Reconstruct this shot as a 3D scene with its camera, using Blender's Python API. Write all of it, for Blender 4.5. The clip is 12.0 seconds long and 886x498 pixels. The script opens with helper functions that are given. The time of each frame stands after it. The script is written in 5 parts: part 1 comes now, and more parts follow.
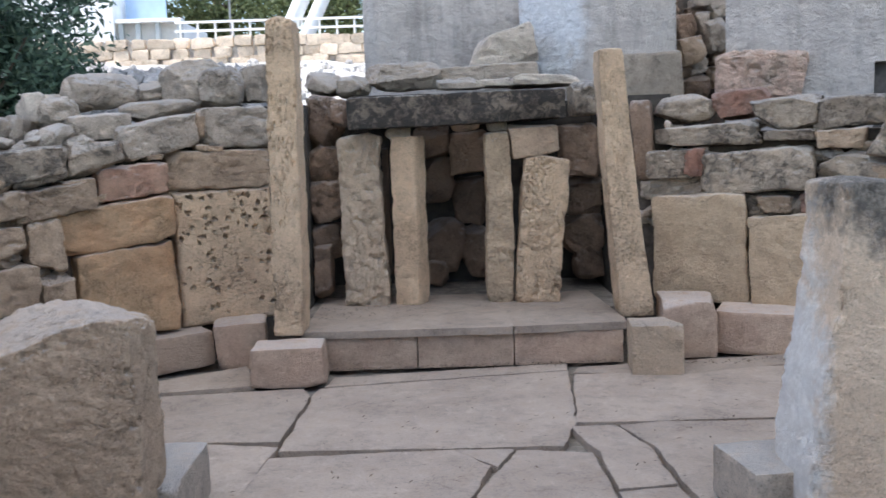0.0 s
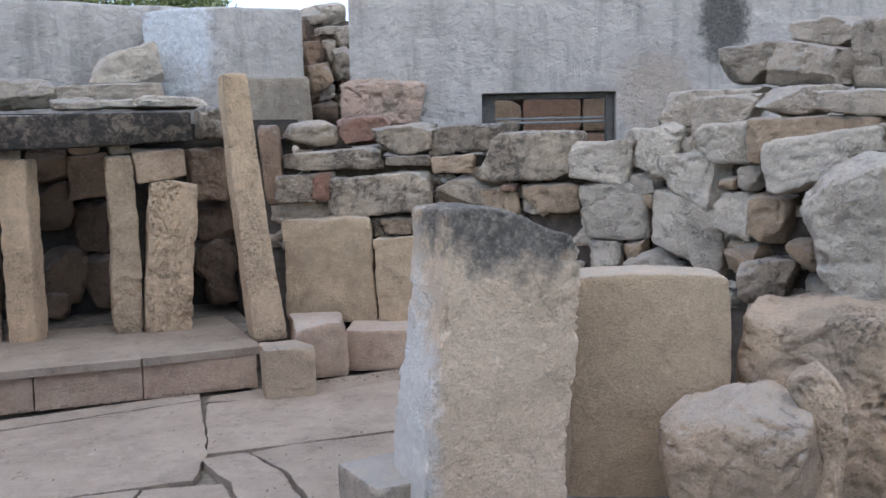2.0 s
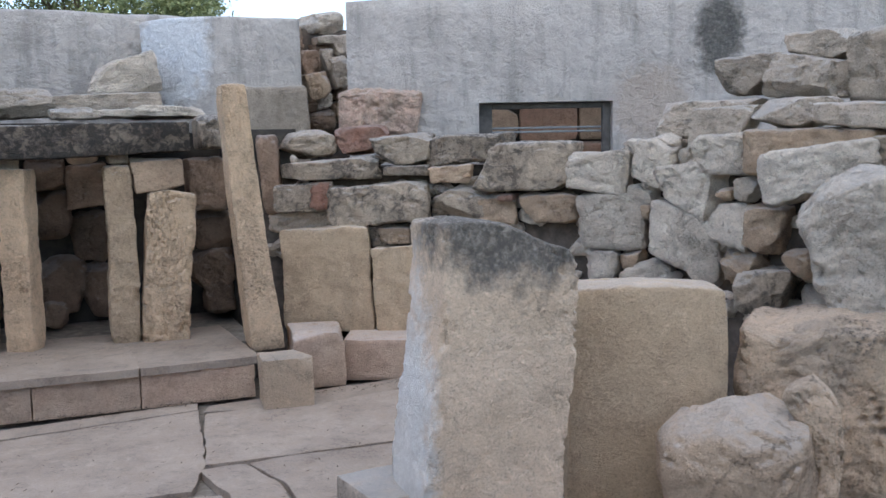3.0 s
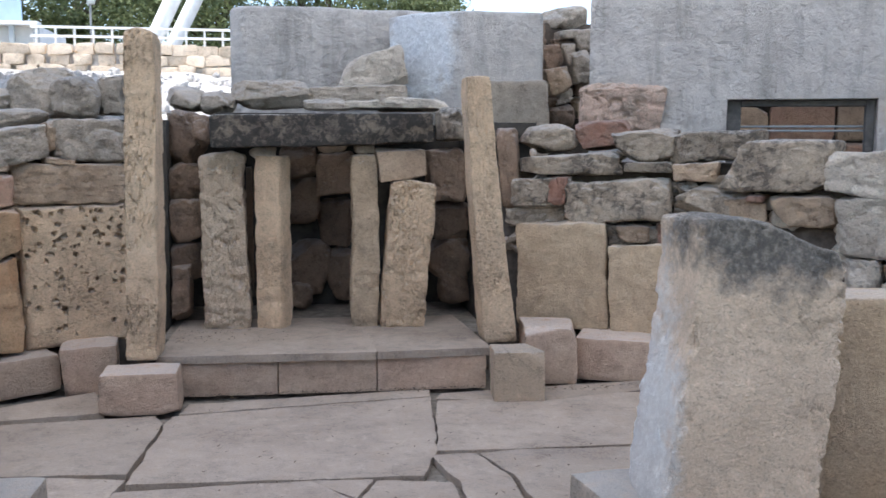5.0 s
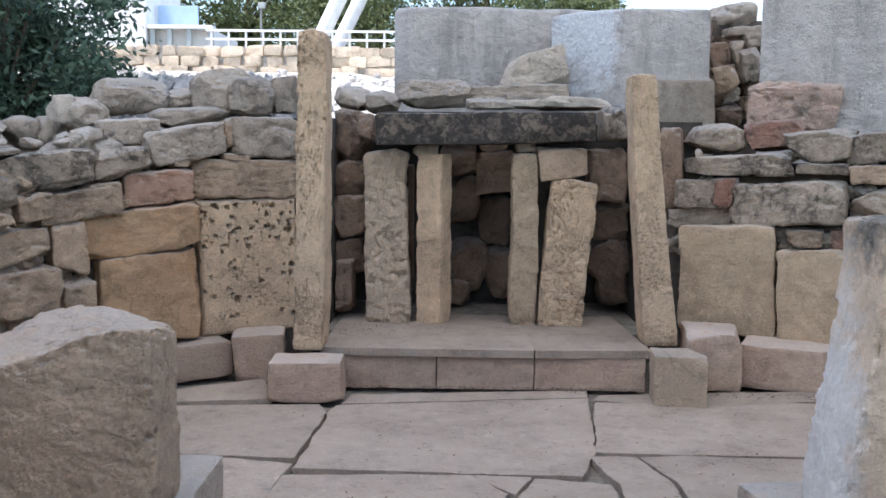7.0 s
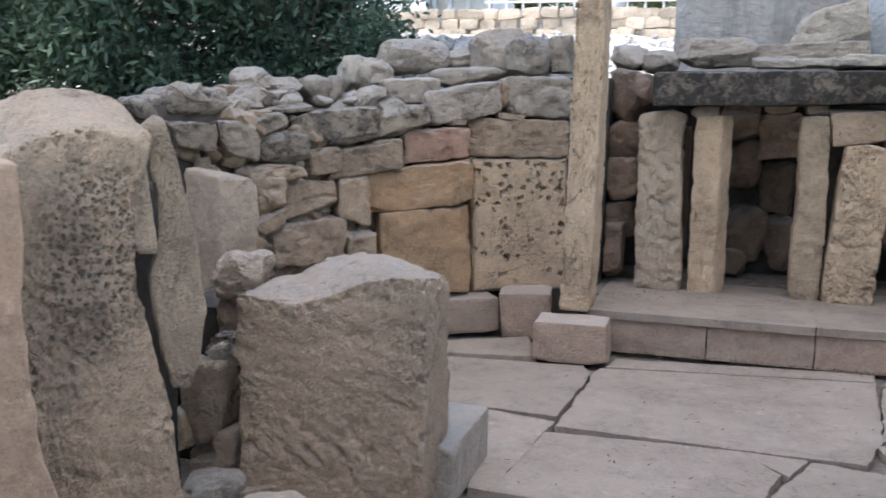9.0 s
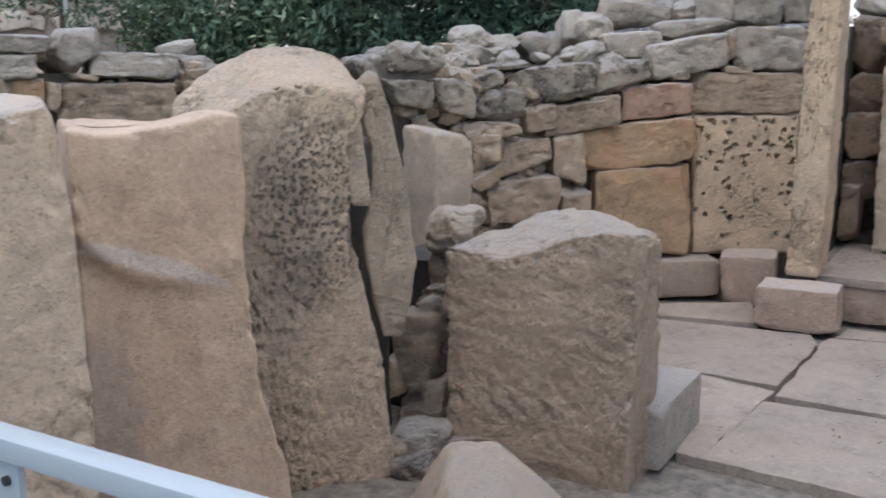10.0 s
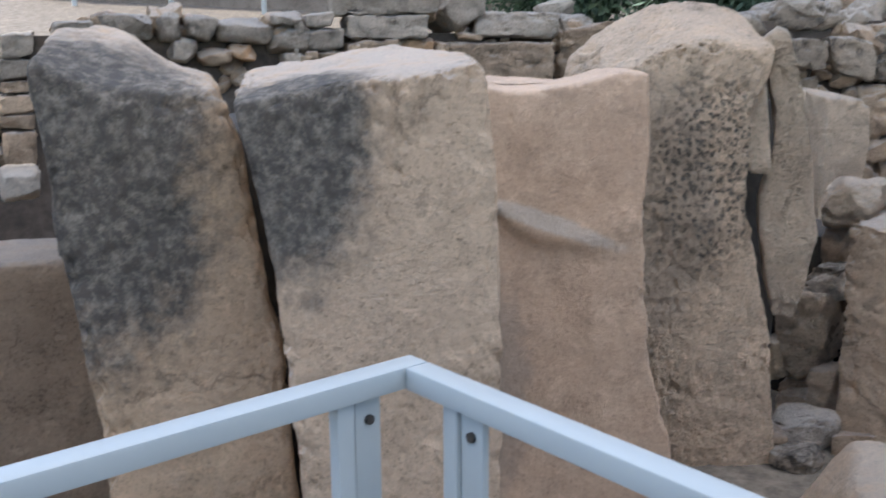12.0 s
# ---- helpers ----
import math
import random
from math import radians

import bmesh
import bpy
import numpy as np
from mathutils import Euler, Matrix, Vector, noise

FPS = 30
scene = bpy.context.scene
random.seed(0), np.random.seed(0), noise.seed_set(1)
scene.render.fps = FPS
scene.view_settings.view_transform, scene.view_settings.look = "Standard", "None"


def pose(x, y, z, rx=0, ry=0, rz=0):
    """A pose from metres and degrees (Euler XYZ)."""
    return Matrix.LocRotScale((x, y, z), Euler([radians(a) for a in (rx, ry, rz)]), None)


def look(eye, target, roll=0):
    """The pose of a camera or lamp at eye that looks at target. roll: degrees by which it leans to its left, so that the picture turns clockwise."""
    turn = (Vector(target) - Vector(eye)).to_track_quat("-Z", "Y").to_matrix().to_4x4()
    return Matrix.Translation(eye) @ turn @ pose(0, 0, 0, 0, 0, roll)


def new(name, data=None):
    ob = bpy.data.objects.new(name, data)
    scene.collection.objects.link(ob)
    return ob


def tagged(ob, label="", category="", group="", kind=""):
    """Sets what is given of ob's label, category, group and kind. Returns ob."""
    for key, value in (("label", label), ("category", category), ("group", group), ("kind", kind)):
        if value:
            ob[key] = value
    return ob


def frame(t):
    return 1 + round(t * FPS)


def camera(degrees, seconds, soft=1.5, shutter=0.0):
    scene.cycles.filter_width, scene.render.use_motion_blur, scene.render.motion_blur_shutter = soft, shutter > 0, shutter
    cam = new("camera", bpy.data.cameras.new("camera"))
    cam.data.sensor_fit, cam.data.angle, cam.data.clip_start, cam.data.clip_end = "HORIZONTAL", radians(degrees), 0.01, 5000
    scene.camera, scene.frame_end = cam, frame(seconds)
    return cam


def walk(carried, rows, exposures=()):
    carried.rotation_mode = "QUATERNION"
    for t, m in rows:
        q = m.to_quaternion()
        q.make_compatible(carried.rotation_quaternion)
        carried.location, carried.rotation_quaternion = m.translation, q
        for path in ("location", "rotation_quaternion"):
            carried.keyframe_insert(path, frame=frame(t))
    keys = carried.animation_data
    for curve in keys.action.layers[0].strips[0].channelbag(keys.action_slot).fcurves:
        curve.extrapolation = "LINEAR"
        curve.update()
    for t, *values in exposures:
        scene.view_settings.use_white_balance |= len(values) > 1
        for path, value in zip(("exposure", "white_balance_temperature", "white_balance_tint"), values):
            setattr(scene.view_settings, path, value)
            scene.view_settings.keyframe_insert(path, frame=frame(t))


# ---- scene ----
cam = camera(49.6, 12.0, soft=1.5, shutter=0.3)
PATH = [
    (0, (-0.129, 0.073, 1.684), (-0.119, 2.059, 1.444), -1.8),
    (0.5, (-0.087, 0.095, 1.683), (0.076, 2.074, 1.44), -1.5),
    (1, (-0.065, 0.11, 1.677), (0.303, 2.058, 1.415), -0.1),
    (1.5, (-0.053, 0.072, 1.693), (0.551, 1.963, 1.443), 0.4),
    (2, (-0.012, 0.044, 1.721), (0.711, 1.897, 1.502), -1.2),
    (2.5, (-0.019, 0.021, 1.762), (0.745, 1.856, 1.547), -1.2),
    (4.5, (-0.075, 0.118, 1.728), (0.323, 2.069, 1.54), -0.2),
    (5, (-0.096, 0.146, 1.716), (0.187, 2.115, 1.511), 0.2),
    (5.5, (-0.114, 0.163, 1.711), (0.077, 2.144, 1.518), 0.8),
    (6, (-0.155, 0.157, 1.709), (-0.041, 2.145, 1.521), 1.4),
    (6.5, (-0.156, 0.148, 1.704), (-0.114, 2.138, 1.505), 1.2),
    (8.5, (-0.247, 0.128, 1.685), (-0.618, 2.08, 1.45), 0.6),
    (9, (-0.207, 0.176, 1.666), (-0.773, 2.073, 1.379), 1.2),
    (9.5, (-0.17, 0.205, 1.648), (-0.929, 2.031, 1.348), 0.4),
    (10, (-0.172, 0.233, 1.629), (-1.153, 1.937, 1.26), 0.1),
    (10.5, (-0.192, 0.247, 1.635), (-1.342, 1.839, 1.255), -1.2),
    (11, (-0.245, 0.247, 1.632), (-1.543, 1.726, 1.275), -1.3),
    (11.5, (-0.315, 0.232, 1.626), (-1.726, 1.607, 1.282), -0.9),
    (12, (-0.404, 0.19, 1.614), (-1.897, 1.445, 1.17), -0.3),
]
EXPOSURE, KELVIN, TINT, SKY, SUN = 0.68, 6250, 11, 0.25, 3.4
walk(cam, [(t, look(eye, target, roll)) for t, eye, target, roll in PATH], [(0.0, EXPOSURE, KELVIN, TINT), (8.5, EXPOSURE, KELVIN, TINT), (10.5, EXPOSURE + 0.12, KELVIN + 200, TINT), (11.5, EXPOSURE + 0.12, KELVIN + 100, TINT), (12.0, EXPOSURE + 0.04, KELVIN, TINT)])

# ---- light: open sky, sun on the ground beyond, a fabric canopy over the temple ----
SUN_UP, SUN_ROUND = 69.0, 238.0
world = bpy.data.worlds.new("sky")
scene.world = world
world.use_nodes = True
wn = world.node_tree
sky = wn.nodes.new("ShaderNodeTexSky")
sky.sky_type = "NISHITA"
sky.sun_disc = False
sky.sun_elevation = radians(SUN_UP)
sky.sun_rotation = radians(SUN_ROUND)
wn.links.new(sky.outputs["Color"], wn.nodes["Background"].inputs["Color"])
wn.nodes["Background"].inputs["Strength"].default_value = SKY
sun = new("sun", bpy.data.lights.new("sun", "SUN"))
sun.data.energy, sun.data.angle, sun.data.color = SUN, radians(0.6), (1.0, 0.95, 0.88)
aim = Vector((math.sin(radians(SUN_ROUND)) * math.cos(radians(SUN_UP)), math.cos(radians(SUN_ROUND)) * math.cos(radians(SUN_UP)), math.sin(radians(SUN_UP))))
sun.matrix_world = look(aim * 40, (0, 0, 0))


# ---- materials ----
def nodes_of(name, rough=0.9, metal=0.0):
    m = bpy.data.materials.new(name)
    m.use_nodes = True
    b = m.node_tree.nodes["Principled BSDF"]
    b.inputs["Roughness"].default_value = rough
    b.inputs["Metallic"].default_value = metal
    b.inputs["Specular IOR Level"].default_value = 0.25
    return m, m.node_tree, b


def node(tree, kind, links=None, **values):
    n = tree.nodes.new(kind)
    for key, value in values.items():
        if key in ("operation", "blend_type", "data_type", "feature", "noise_type"):
            if key == "operation":
                n.operation = value
            elif key == "blend_type":
                n.blend_type = value
            elif key == "data_type":
                n.data_type = value
            elif key == "feature":
                n.feature = value
        else:
            n.inputs[key.replace("_", " ")].default_value = value
    for key, source in (links or {}).items():
        tree.links.new(source, n.inputs[key])
    return n


def spread(tree):
    """Object coordinates, shifted for each object so that no two show the same grain."""
    tc = tree.nodes.new("ShaderNodeTexCoord")
    info = tree.nodes.new("ShaderNodeObjectInfo")
    far = node(tree, "ShaderNodeMath", {0: info.outputs["Random"]}, operation="MULTIPLY")
    far.inputs[1].default_value = 71.0
    add = tree.nodes.new("ShaderNodeVectorMath")
    tree.links.new(tc.outputs["Object"], add.inputs[0])
    tree.links.new(far.outputs[0], add.inputs[1])
    return add.outputs[0], info.outputs["Random"]


def ramp(tree, source, low, high):
    n = tree.nodes.new("ShaderNodeMapRange")
    n.interpolation_type = "SMOOTHSTEP"
    n.inputs["From Min"].default_value = low
    n.inputs["From Max"].default_value = high
    tree.links.new(source, n.inputs["Value"])
    return n.outputs["Result"]


def blend(tree, fac, a, b, mode="MIX"):
    n = tree.nodes.new("ShaderNodeMix")
    n.data_type = "RGBA"
    n.blend_type = mode
    for k, v in ((0, fac), (6, a), (7, b)):
        if isinstance(v, (int, float)):
            n.inputs[k].default_value = v
        elif isinstance(v, tuple):
            n.inputs[k].default_value = (*v, 1)
        else:
            tree.links.new(v, n.inputs[k])
    return n.outputs[2]


def times(tree, a, b):
    n = tree.nodes.new("ShaderNodeMath")
    n.operation = "MULTIPLY"
    for k, v in ((0, a), (1, b)):
        if isinstance(v, (int, float)):
            n.inputs[k].default_value = v
        else:
            tree.links.new(v, n.inputs[k])
    return n.outputs[0]


def limestone(name, base, second, lichen=0.2, crust=0.5, pits=0.4, bump=0.5, black=(0.05, 0.046, 0.042), vary=0.25, cracks=0.35, grain=0.42, stain=0.5):
    """Weathered limestone: two tones, stains, grey crust with painted top light on the upper faces, black and white
    lichen, cracks, pits darkened as if shaded, and grain.
    """
    m, t, b = nodes_of(name, 0.93)
    base, second = (tuple(v * k for v, k in zip(c, (1.05, 0.975, 0.90))) for c in (base, second))
    at, rnd = spread(t)
    big = node(t, "ShaderNodeTexNoise", {"Vector": at}, Scale=2.3, Detail=7.0, Roughness=0.62)
    mid = node(t, "ShaderNodeTexNoise", {"Vector": at}, Scale=8.5, Detail=9.0, Roughness=0.7)
    other = node(t, "ShaderNodeTexNoise", {"Vector": at}, Scale=13.0, Detail=8.0, Roughness=0.72, Distortion=0.6)
    fine = node(t, "ShaderNodeTexNoise", {"Vector": at}, Scale=48.0, Detail=7.0, Roughness=0.75)
    warp = t.nodes.new("ShaderNodeVectorMath")
    warp.operation = "MULTIPLY_ADD"
    t.links.new(other.outputs["Color"], warp.inputs[0])
    warp.inputs[1].default_value = (0.09, 0.09, 0.05)
    t.links.new(at, warp.inputs[2])
    cells = node(t, "ShaderNodeTexVoronoi", {"Vector": warp.outputs[0]}, Scale=33.0, Randomness=1.0)
    bent = t.nodes.new("ShaderNodeVectorMath")
    bent.operation = "MULTIPLY_ADD"
    t.links.new(mid.outputs["Color"], bent.inputs[0])
    bent.inputs[1].default_value = (0.22, 0.22, 0.22)
    t.links.new(at, bent.inputs[2])
    crack = node(t, "ShaderNodeTexVoronoi", {"Vector": bent.outputs[0]}, feature="DISTANCE_TO_EDGE", Scale=2.6)
    c = blend(t, ramp(t, big.outputs["Fac"], 0.34, 0.66), base, second)
    c = blend(t, times(t, ramp(t, mid.outputs["Fac"], 0.46, 0.70), stain), c, tuple(v * 0.55 for v in second))
    c = blend(t, times(t, ramp(t, other.outputs["Fac"], 0.52, 0.70), 0.45), c, tuple(min(1, v * 1.4) for v in base))
    c = blend(t, times(t, ramp(t, fine.outputs["Fac"], 0.54, 0.72), 0.5), c, tuple(v * 0.5 for v in base))
    specks = node(t, "ShaderNodeTexNoise", {"Vector": at}, Scale=85.0, Detail=4.0, Roughness=0.7)
    pores = node(t, "ShaderNodeTexVoronoi", {"Vector": warp.outputs[0]}, Scale=62.0, Randomness=1.0)
    hollow = times(t, ramp(t, pores.outputs["Distance"], 0.34, 0.16), ramp(t, mid.outputs["Fac"], 0.44, 0.56))
    c = blend(t, times(t, ramp(t, specks.outputs["Fac"], 0.52, 0.66), grain * 0.9), c, tuple(v * 0.45 for v in second))
    c = blend(t, times(t, ramp(t, specks.outputs["Fac"], 0.46, 0.34), grain * 0.6), c, tuple(min(1, v * 1.35) for v in base))
    c = blend(t, times(t, hollow, grain * 1.1), c, tuple(v * 0.28 for v in second))
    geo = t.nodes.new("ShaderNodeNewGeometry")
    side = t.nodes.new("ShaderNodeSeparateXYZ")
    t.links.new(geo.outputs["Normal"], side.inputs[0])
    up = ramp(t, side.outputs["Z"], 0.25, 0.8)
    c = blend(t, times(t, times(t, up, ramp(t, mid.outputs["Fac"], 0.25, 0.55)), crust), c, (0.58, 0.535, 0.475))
    patch = ramp(t, other.outputs["Fac"], 0.56 - 0.2 * lichen, 0.68 - 0.16 * lichen)
    wide = ramp(t, big.outputs["Fac"], 0.62 - 0.42 * lichen, 0.74 - 0.42 * lichen)
    c = blend(t, times(t, times(t, patch, wide), min(0.85, 0.1 + lichen * 1.2)), c, black)
    holes = ramp(t, cells.outputs["Distance"], 0.45, 0.15)
    spots = times(t, holes, ramp(t, big.outputs["Fac"], 0.62 - 0.25 * pits, 0.72 - 0.25 * pits))
    c = blend(t, times(t, spots, min(0.7, pits)), c, tuple(v * 0.38 for v in base))
    lines = times(t, ramp(t, crack.outputs["Distance"], 0.018, 0.004), ramp(t, big.outputs["Fac"], 0.5, 0.6))
    c = blend(t, times(t, lines, cracks), c, tuple(v * 0.2 for v in second))
    value = node(t, "ShaderNodeHueSaturation", {"Color": c})
    shift = t.nodes.new("ShaderNodeMapRange")
    shift.inputs["To Min"].default_value, shift.inputs["To Max"].default_value = 1 - vary, 1 + vary
    t.links.new(rnd, shift.inputs["Value"])
    t.links.new(shift.outputs["Result"], value.inputs["Value"])
    t.links.new(value.outputs["Color"], b.inputs["Base Color"])
    tall = node(t, "ShaderNodeMath", {0: mid.outputs["Fac"], 1: times(t, fine.outputs["Fac"], 0.8)}, operation="ADD")
    tall2 = node(t, "ShaderNodeMath", {0: tall.outputs[0], 1: times(t, spots, pits * 0.9)}, operation="SUBTRACT")
    tall3 = node(t, "ShaderNodeMath", {0: tall2.outputs[0], 1: times(t, lines, cracks * 0.5)}, operation="SUBTRACT")
    tall3 = node(t, "ShaderNodeMath", {0: tall3.outputs[0], 1: times(t, hollow, 0.35)}, operation="SUBTRACT")
    bm_ = node(t, "ShaderNodeBump", {"Height": tall3.outputs[0]}, Strength=min(1.0, 0.25 + bump), Distance=0.05)
    t.links.new(bm_.outputs[0], b.inputs["Normal"])
    return m


def plain(name, colour, rough=0.7, metal=0.0, grain=0.15, scale=9.0, bump=0.1):
    m, t, b = nodes_of(name, rough, metal)
    at, rnd = spread(t)
    n = node(t, "ShaderNodeTexNoise", {"Vector": at}, Scale=scale, Detail=7.0, Roughness=0.65)
    c = blend(t, ramp(t, n.outputs["Fac"], 0.3, 0.7), tuple(v * (1 - grain) for v in colour), tuple(min(1, v * (1 + grain)) for v in colour))
    t.links.new(c, b.inputs["Base Color"])
    bm_ = node(t, "ShaderNodeBump", {"Height": n.outputs["Fac"]}, Strength=bump, Distance=0.02)
    t.links.new(bm_.outputs[0], b.inputs["Normal"])
    return m


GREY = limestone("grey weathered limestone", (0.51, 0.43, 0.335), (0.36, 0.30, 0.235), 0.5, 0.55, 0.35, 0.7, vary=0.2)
ASHEN = limestone("ash-grey weathered limestone with sky light in its tone", (0.56, 0.49, 0.405), (0.44, 0.385, 0.32), 0.2, 0.6, 0.35, 0.7, vary=0.2)
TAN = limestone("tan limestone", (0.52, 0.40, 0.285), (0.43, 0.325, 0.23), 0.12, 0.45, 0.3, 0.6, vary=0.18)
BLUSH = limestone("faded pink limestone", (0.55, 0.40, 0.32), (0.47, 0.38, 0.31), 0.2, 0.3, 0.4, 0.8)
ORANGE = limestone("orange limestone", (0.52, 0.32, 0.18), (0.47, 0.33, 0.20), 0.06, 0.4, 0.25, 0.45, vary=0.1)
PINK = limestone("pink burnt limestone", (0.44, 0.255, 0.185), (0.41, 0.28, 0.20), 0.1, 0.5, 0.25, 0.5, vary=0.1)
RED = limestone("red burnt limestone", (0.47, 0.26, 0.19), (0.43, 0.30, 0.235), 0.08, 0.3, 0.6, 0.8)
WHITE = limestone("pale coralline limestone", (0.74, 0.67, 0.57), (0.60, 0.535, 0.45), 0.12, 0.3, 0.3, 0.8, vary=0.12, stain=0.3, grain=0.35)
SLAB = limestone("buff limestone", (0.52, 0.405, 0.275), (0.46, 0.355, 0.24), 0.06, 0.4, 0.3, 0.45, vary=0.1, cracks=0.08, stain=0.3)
SHADEBROWN = limestone("brown limestone with shade in its tone", (0.34, 0.24, 0.17), (0.26, 0.19, 0.14), 0.25, 0.3, 0.35, 0.7, vary=0.25)
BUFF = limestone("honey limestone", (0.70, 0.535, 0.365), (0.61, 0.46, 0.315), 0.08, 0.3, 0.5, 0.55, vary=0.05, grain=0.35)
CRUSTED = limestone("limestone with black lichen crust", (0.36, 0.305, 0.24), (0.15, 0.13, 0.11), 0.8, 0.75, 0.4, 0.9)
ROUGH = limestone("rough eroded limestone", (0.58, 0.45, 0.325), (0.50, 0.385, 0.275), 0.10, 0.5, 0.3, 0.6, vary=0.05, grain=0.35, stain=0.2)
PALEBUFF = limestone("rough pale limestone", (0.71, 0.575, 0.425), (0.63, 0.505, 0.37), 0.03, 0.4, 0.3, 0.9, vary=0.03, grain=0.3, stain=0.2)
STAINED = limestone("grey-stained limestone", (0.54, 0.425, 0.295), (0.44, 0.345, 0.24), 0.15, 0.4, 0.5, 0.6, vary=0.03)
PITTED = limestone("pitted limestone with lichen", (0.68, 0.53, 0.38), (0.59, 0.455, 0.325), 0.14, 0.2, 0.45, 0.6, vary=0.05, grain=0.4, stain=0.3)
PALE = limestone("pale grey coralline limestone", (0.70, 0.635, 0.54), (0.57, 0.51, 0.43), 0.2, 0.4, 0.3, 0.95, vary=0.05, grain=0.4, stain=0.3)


def patched(name, base, second, centre, size, dark_tones=((0.05, 0.043, 0.036), (0.22, 0.185, 0.145)), under=None, turn=0.0, comb=0.0, strength=0.92):
    """Limestone with one uneven patch about a place on the stone: black lichen crust, stain or painted light."""
    m = under or limestone(name, base, second, 0.04, 0.5, 0.25, 0.4, vary=0.03, grain=0.35, stain=0.2)
    t = m.node_tree
    b = t.nodes["Principled BSDF"]
    below = b.inputs["Base Color"].links[0].from_socket
    tc = t.nodes.new("ShaderNodeTexCoord")
    mp = t.nodes.new("ShaderNodeMapping")
    mp.vector_type = "TEXTURE"
    mp.inputs["Location"].default_value = centre
    mp.inputs["Scale"].default_value = size
    mp.inputs["Rotation"].default_value = (0, math.radians(turn), 0)
    t.links.new(tc.outputs["Object"], mp.inputs["Vector"])
    far = t.nodes.new("ShaderNodeVectorMath")
    far.operation = "LENGTH"
    t.links.new(mp.outputs[0], far.inputs[0])
    wob = node(t, "ShaderNodeTexNoise", {"Vector": tc.outputs["Object"]}, Scale=7.0, Detail=10.0, Roughness=0.75)
    add = node(t, "ShaderNodeMath", {0: far.outputs["Value"], 1: times(t, wob.outputs["Fac"], 1.5)}, operation="ADD")
    mask = ramp(t, add.outputs[0], 1.95, 1.42)
    grit = node(t, "ShaderNodeTexNoise", {"Vector": tc.outputs["Object"]}, Scale=30.0, Detail=6.0, Roughness=0.75)
    dark = blend(t, ramp(t, grit.outputs["Fac"], 0.42, 0.68), *dark_tones)
    if comb:
        # honeycomb weathering: cells between thin ribs, the holes' shade painted in dark
        bend = t.nodes.new("ShaderNodeVectorMath")
        bend.operation = "MULTIPLY_ADD"
        t.links.new(grit.outputs["Color"], bend.inputs[0])
        bend.inputs[1].default_value = (0.06, 0.06, 0.06)
        t.links.new(tc.outputs["Object"], bend.inputs[2])
        cell = node(t, "ShaderNodeTexVoronoi", {"Vector": bend.outputs[0]}, Scale=comb, Randomness=1.0)
        hole = times(t, ramp(t, cell.outputs["Distance"], 0.6, 0.25), ramp(t, grit.outputs["Fac"], 0.36, 0.56))
        mask = times(t, mask, hole)
        old = b.inputs["Normal"].links[0].from_node
        sunk = node(t, "ShaderNodeBump", {"Height": times(t, mask, -1.0), "Normal": old.outputs[0]}, Strength=0.9, Distance=0.03)
        t.links.new(sunk.outputs[0], b.inputs["Normal"])
    c = blend(t, times(t, mask, strength), below, dark)
    t.links.new(c, b.inputs["Base Color"])
    return m


LICHENED = patched("buff limestone with a black corner", (0.65, 0.50, 0.36), (0.57, 0.435, 0.31), (-0.16, 0.0, 1.38), (0.20, 0.22, 0.38), ((0.075, 0.068, 0.06), (0.27, 0.23, 0.18)))
BLACKENED = patched("blackened limestone", (0.64, 0.47, 0.31), (0.54, 0.41, 0.285), (-0.15, 0.0, 1.3), (0.31, 0.45, 0.55), ((0.075, 0.068, 0.06), (0.27, 0.23, 0.18)))
GREYTOP = patched("buff limestone with a grey top", (0.68, 0.54, 0.40), (0.60, 0.47, 0.34), (0.08, 0.1, 1.47), (0.50, 0.5, 0.34), ((0.085, 0.078, 0.068), (0.27, 0.235, 0.19)))
GREYTOP = patched("", None, None, (-0.42, 0.34, 0.8), (0.11, 0.42, 1.5), ((0.68, 0.62, 0.54), (0.78, 0.73, 0.65)), GREYTOP, strength=0.92)
HOLLOWED = limestone("smooth orange limestone with a scar", (0.545, 0.405, 0.29), (0.485, 0.35, 0.245), 0.04, 0.15, 0.2, 0.2, vary=0.04, cracks=0.0, grain=0.25, stain=0.4)
HOLLOWED = patched("", None, None, (-0.24, 0.0, 0.50), (0.13, 0.3, 0.36), ((0.30, 0.225, 0.165), (0.40, 0.30, 0.22)), HOLLOWED, strength=0.7)
HOLLOWED = patched("", None, None, (-0.09, 0.0, 1.04), (0.27, 0.4, 0.03), ((0.54, 0.46, 0.37), (0.62, 0.54, 0.45)), HOLLOWED, turn=20, strength=0.65)
HONEYCOMB = patched("", None, None, (-0.16, 0.0, 0.98), (0.22, 0.3, 0.5), ((0.16, 0.145, 0.125), (0.34, 0.29, 0.225)), PITTED, strength=0.4)
HONEYCOMB = patched("", None, None, (0.03, 0.0, 1.1), (0.21, 0.3, 0.36), ((0.10, 0.09, 0.075), (0.19, 0.16, 0.125)), HONEYCOMB, comb=44.0, strength=0.9)
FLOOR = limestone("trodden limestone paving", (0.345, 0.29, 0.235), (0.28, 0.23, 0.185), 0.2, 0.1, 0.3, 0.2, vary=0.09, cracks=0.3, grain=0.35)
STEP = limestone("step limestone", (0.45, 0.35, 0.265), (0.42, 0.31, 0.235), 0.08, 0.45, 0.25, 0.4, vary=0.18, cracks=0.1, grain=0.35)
EARTH = plain("brown earth", (0.19, 0.16, 0.125), 0.95, 0, 0.35, 14, 0.6)
CORE = plain("earth and rubble packing", (0.11, 0.085, 0.065), 0.95, 0, 0.35, 10, 0.6)


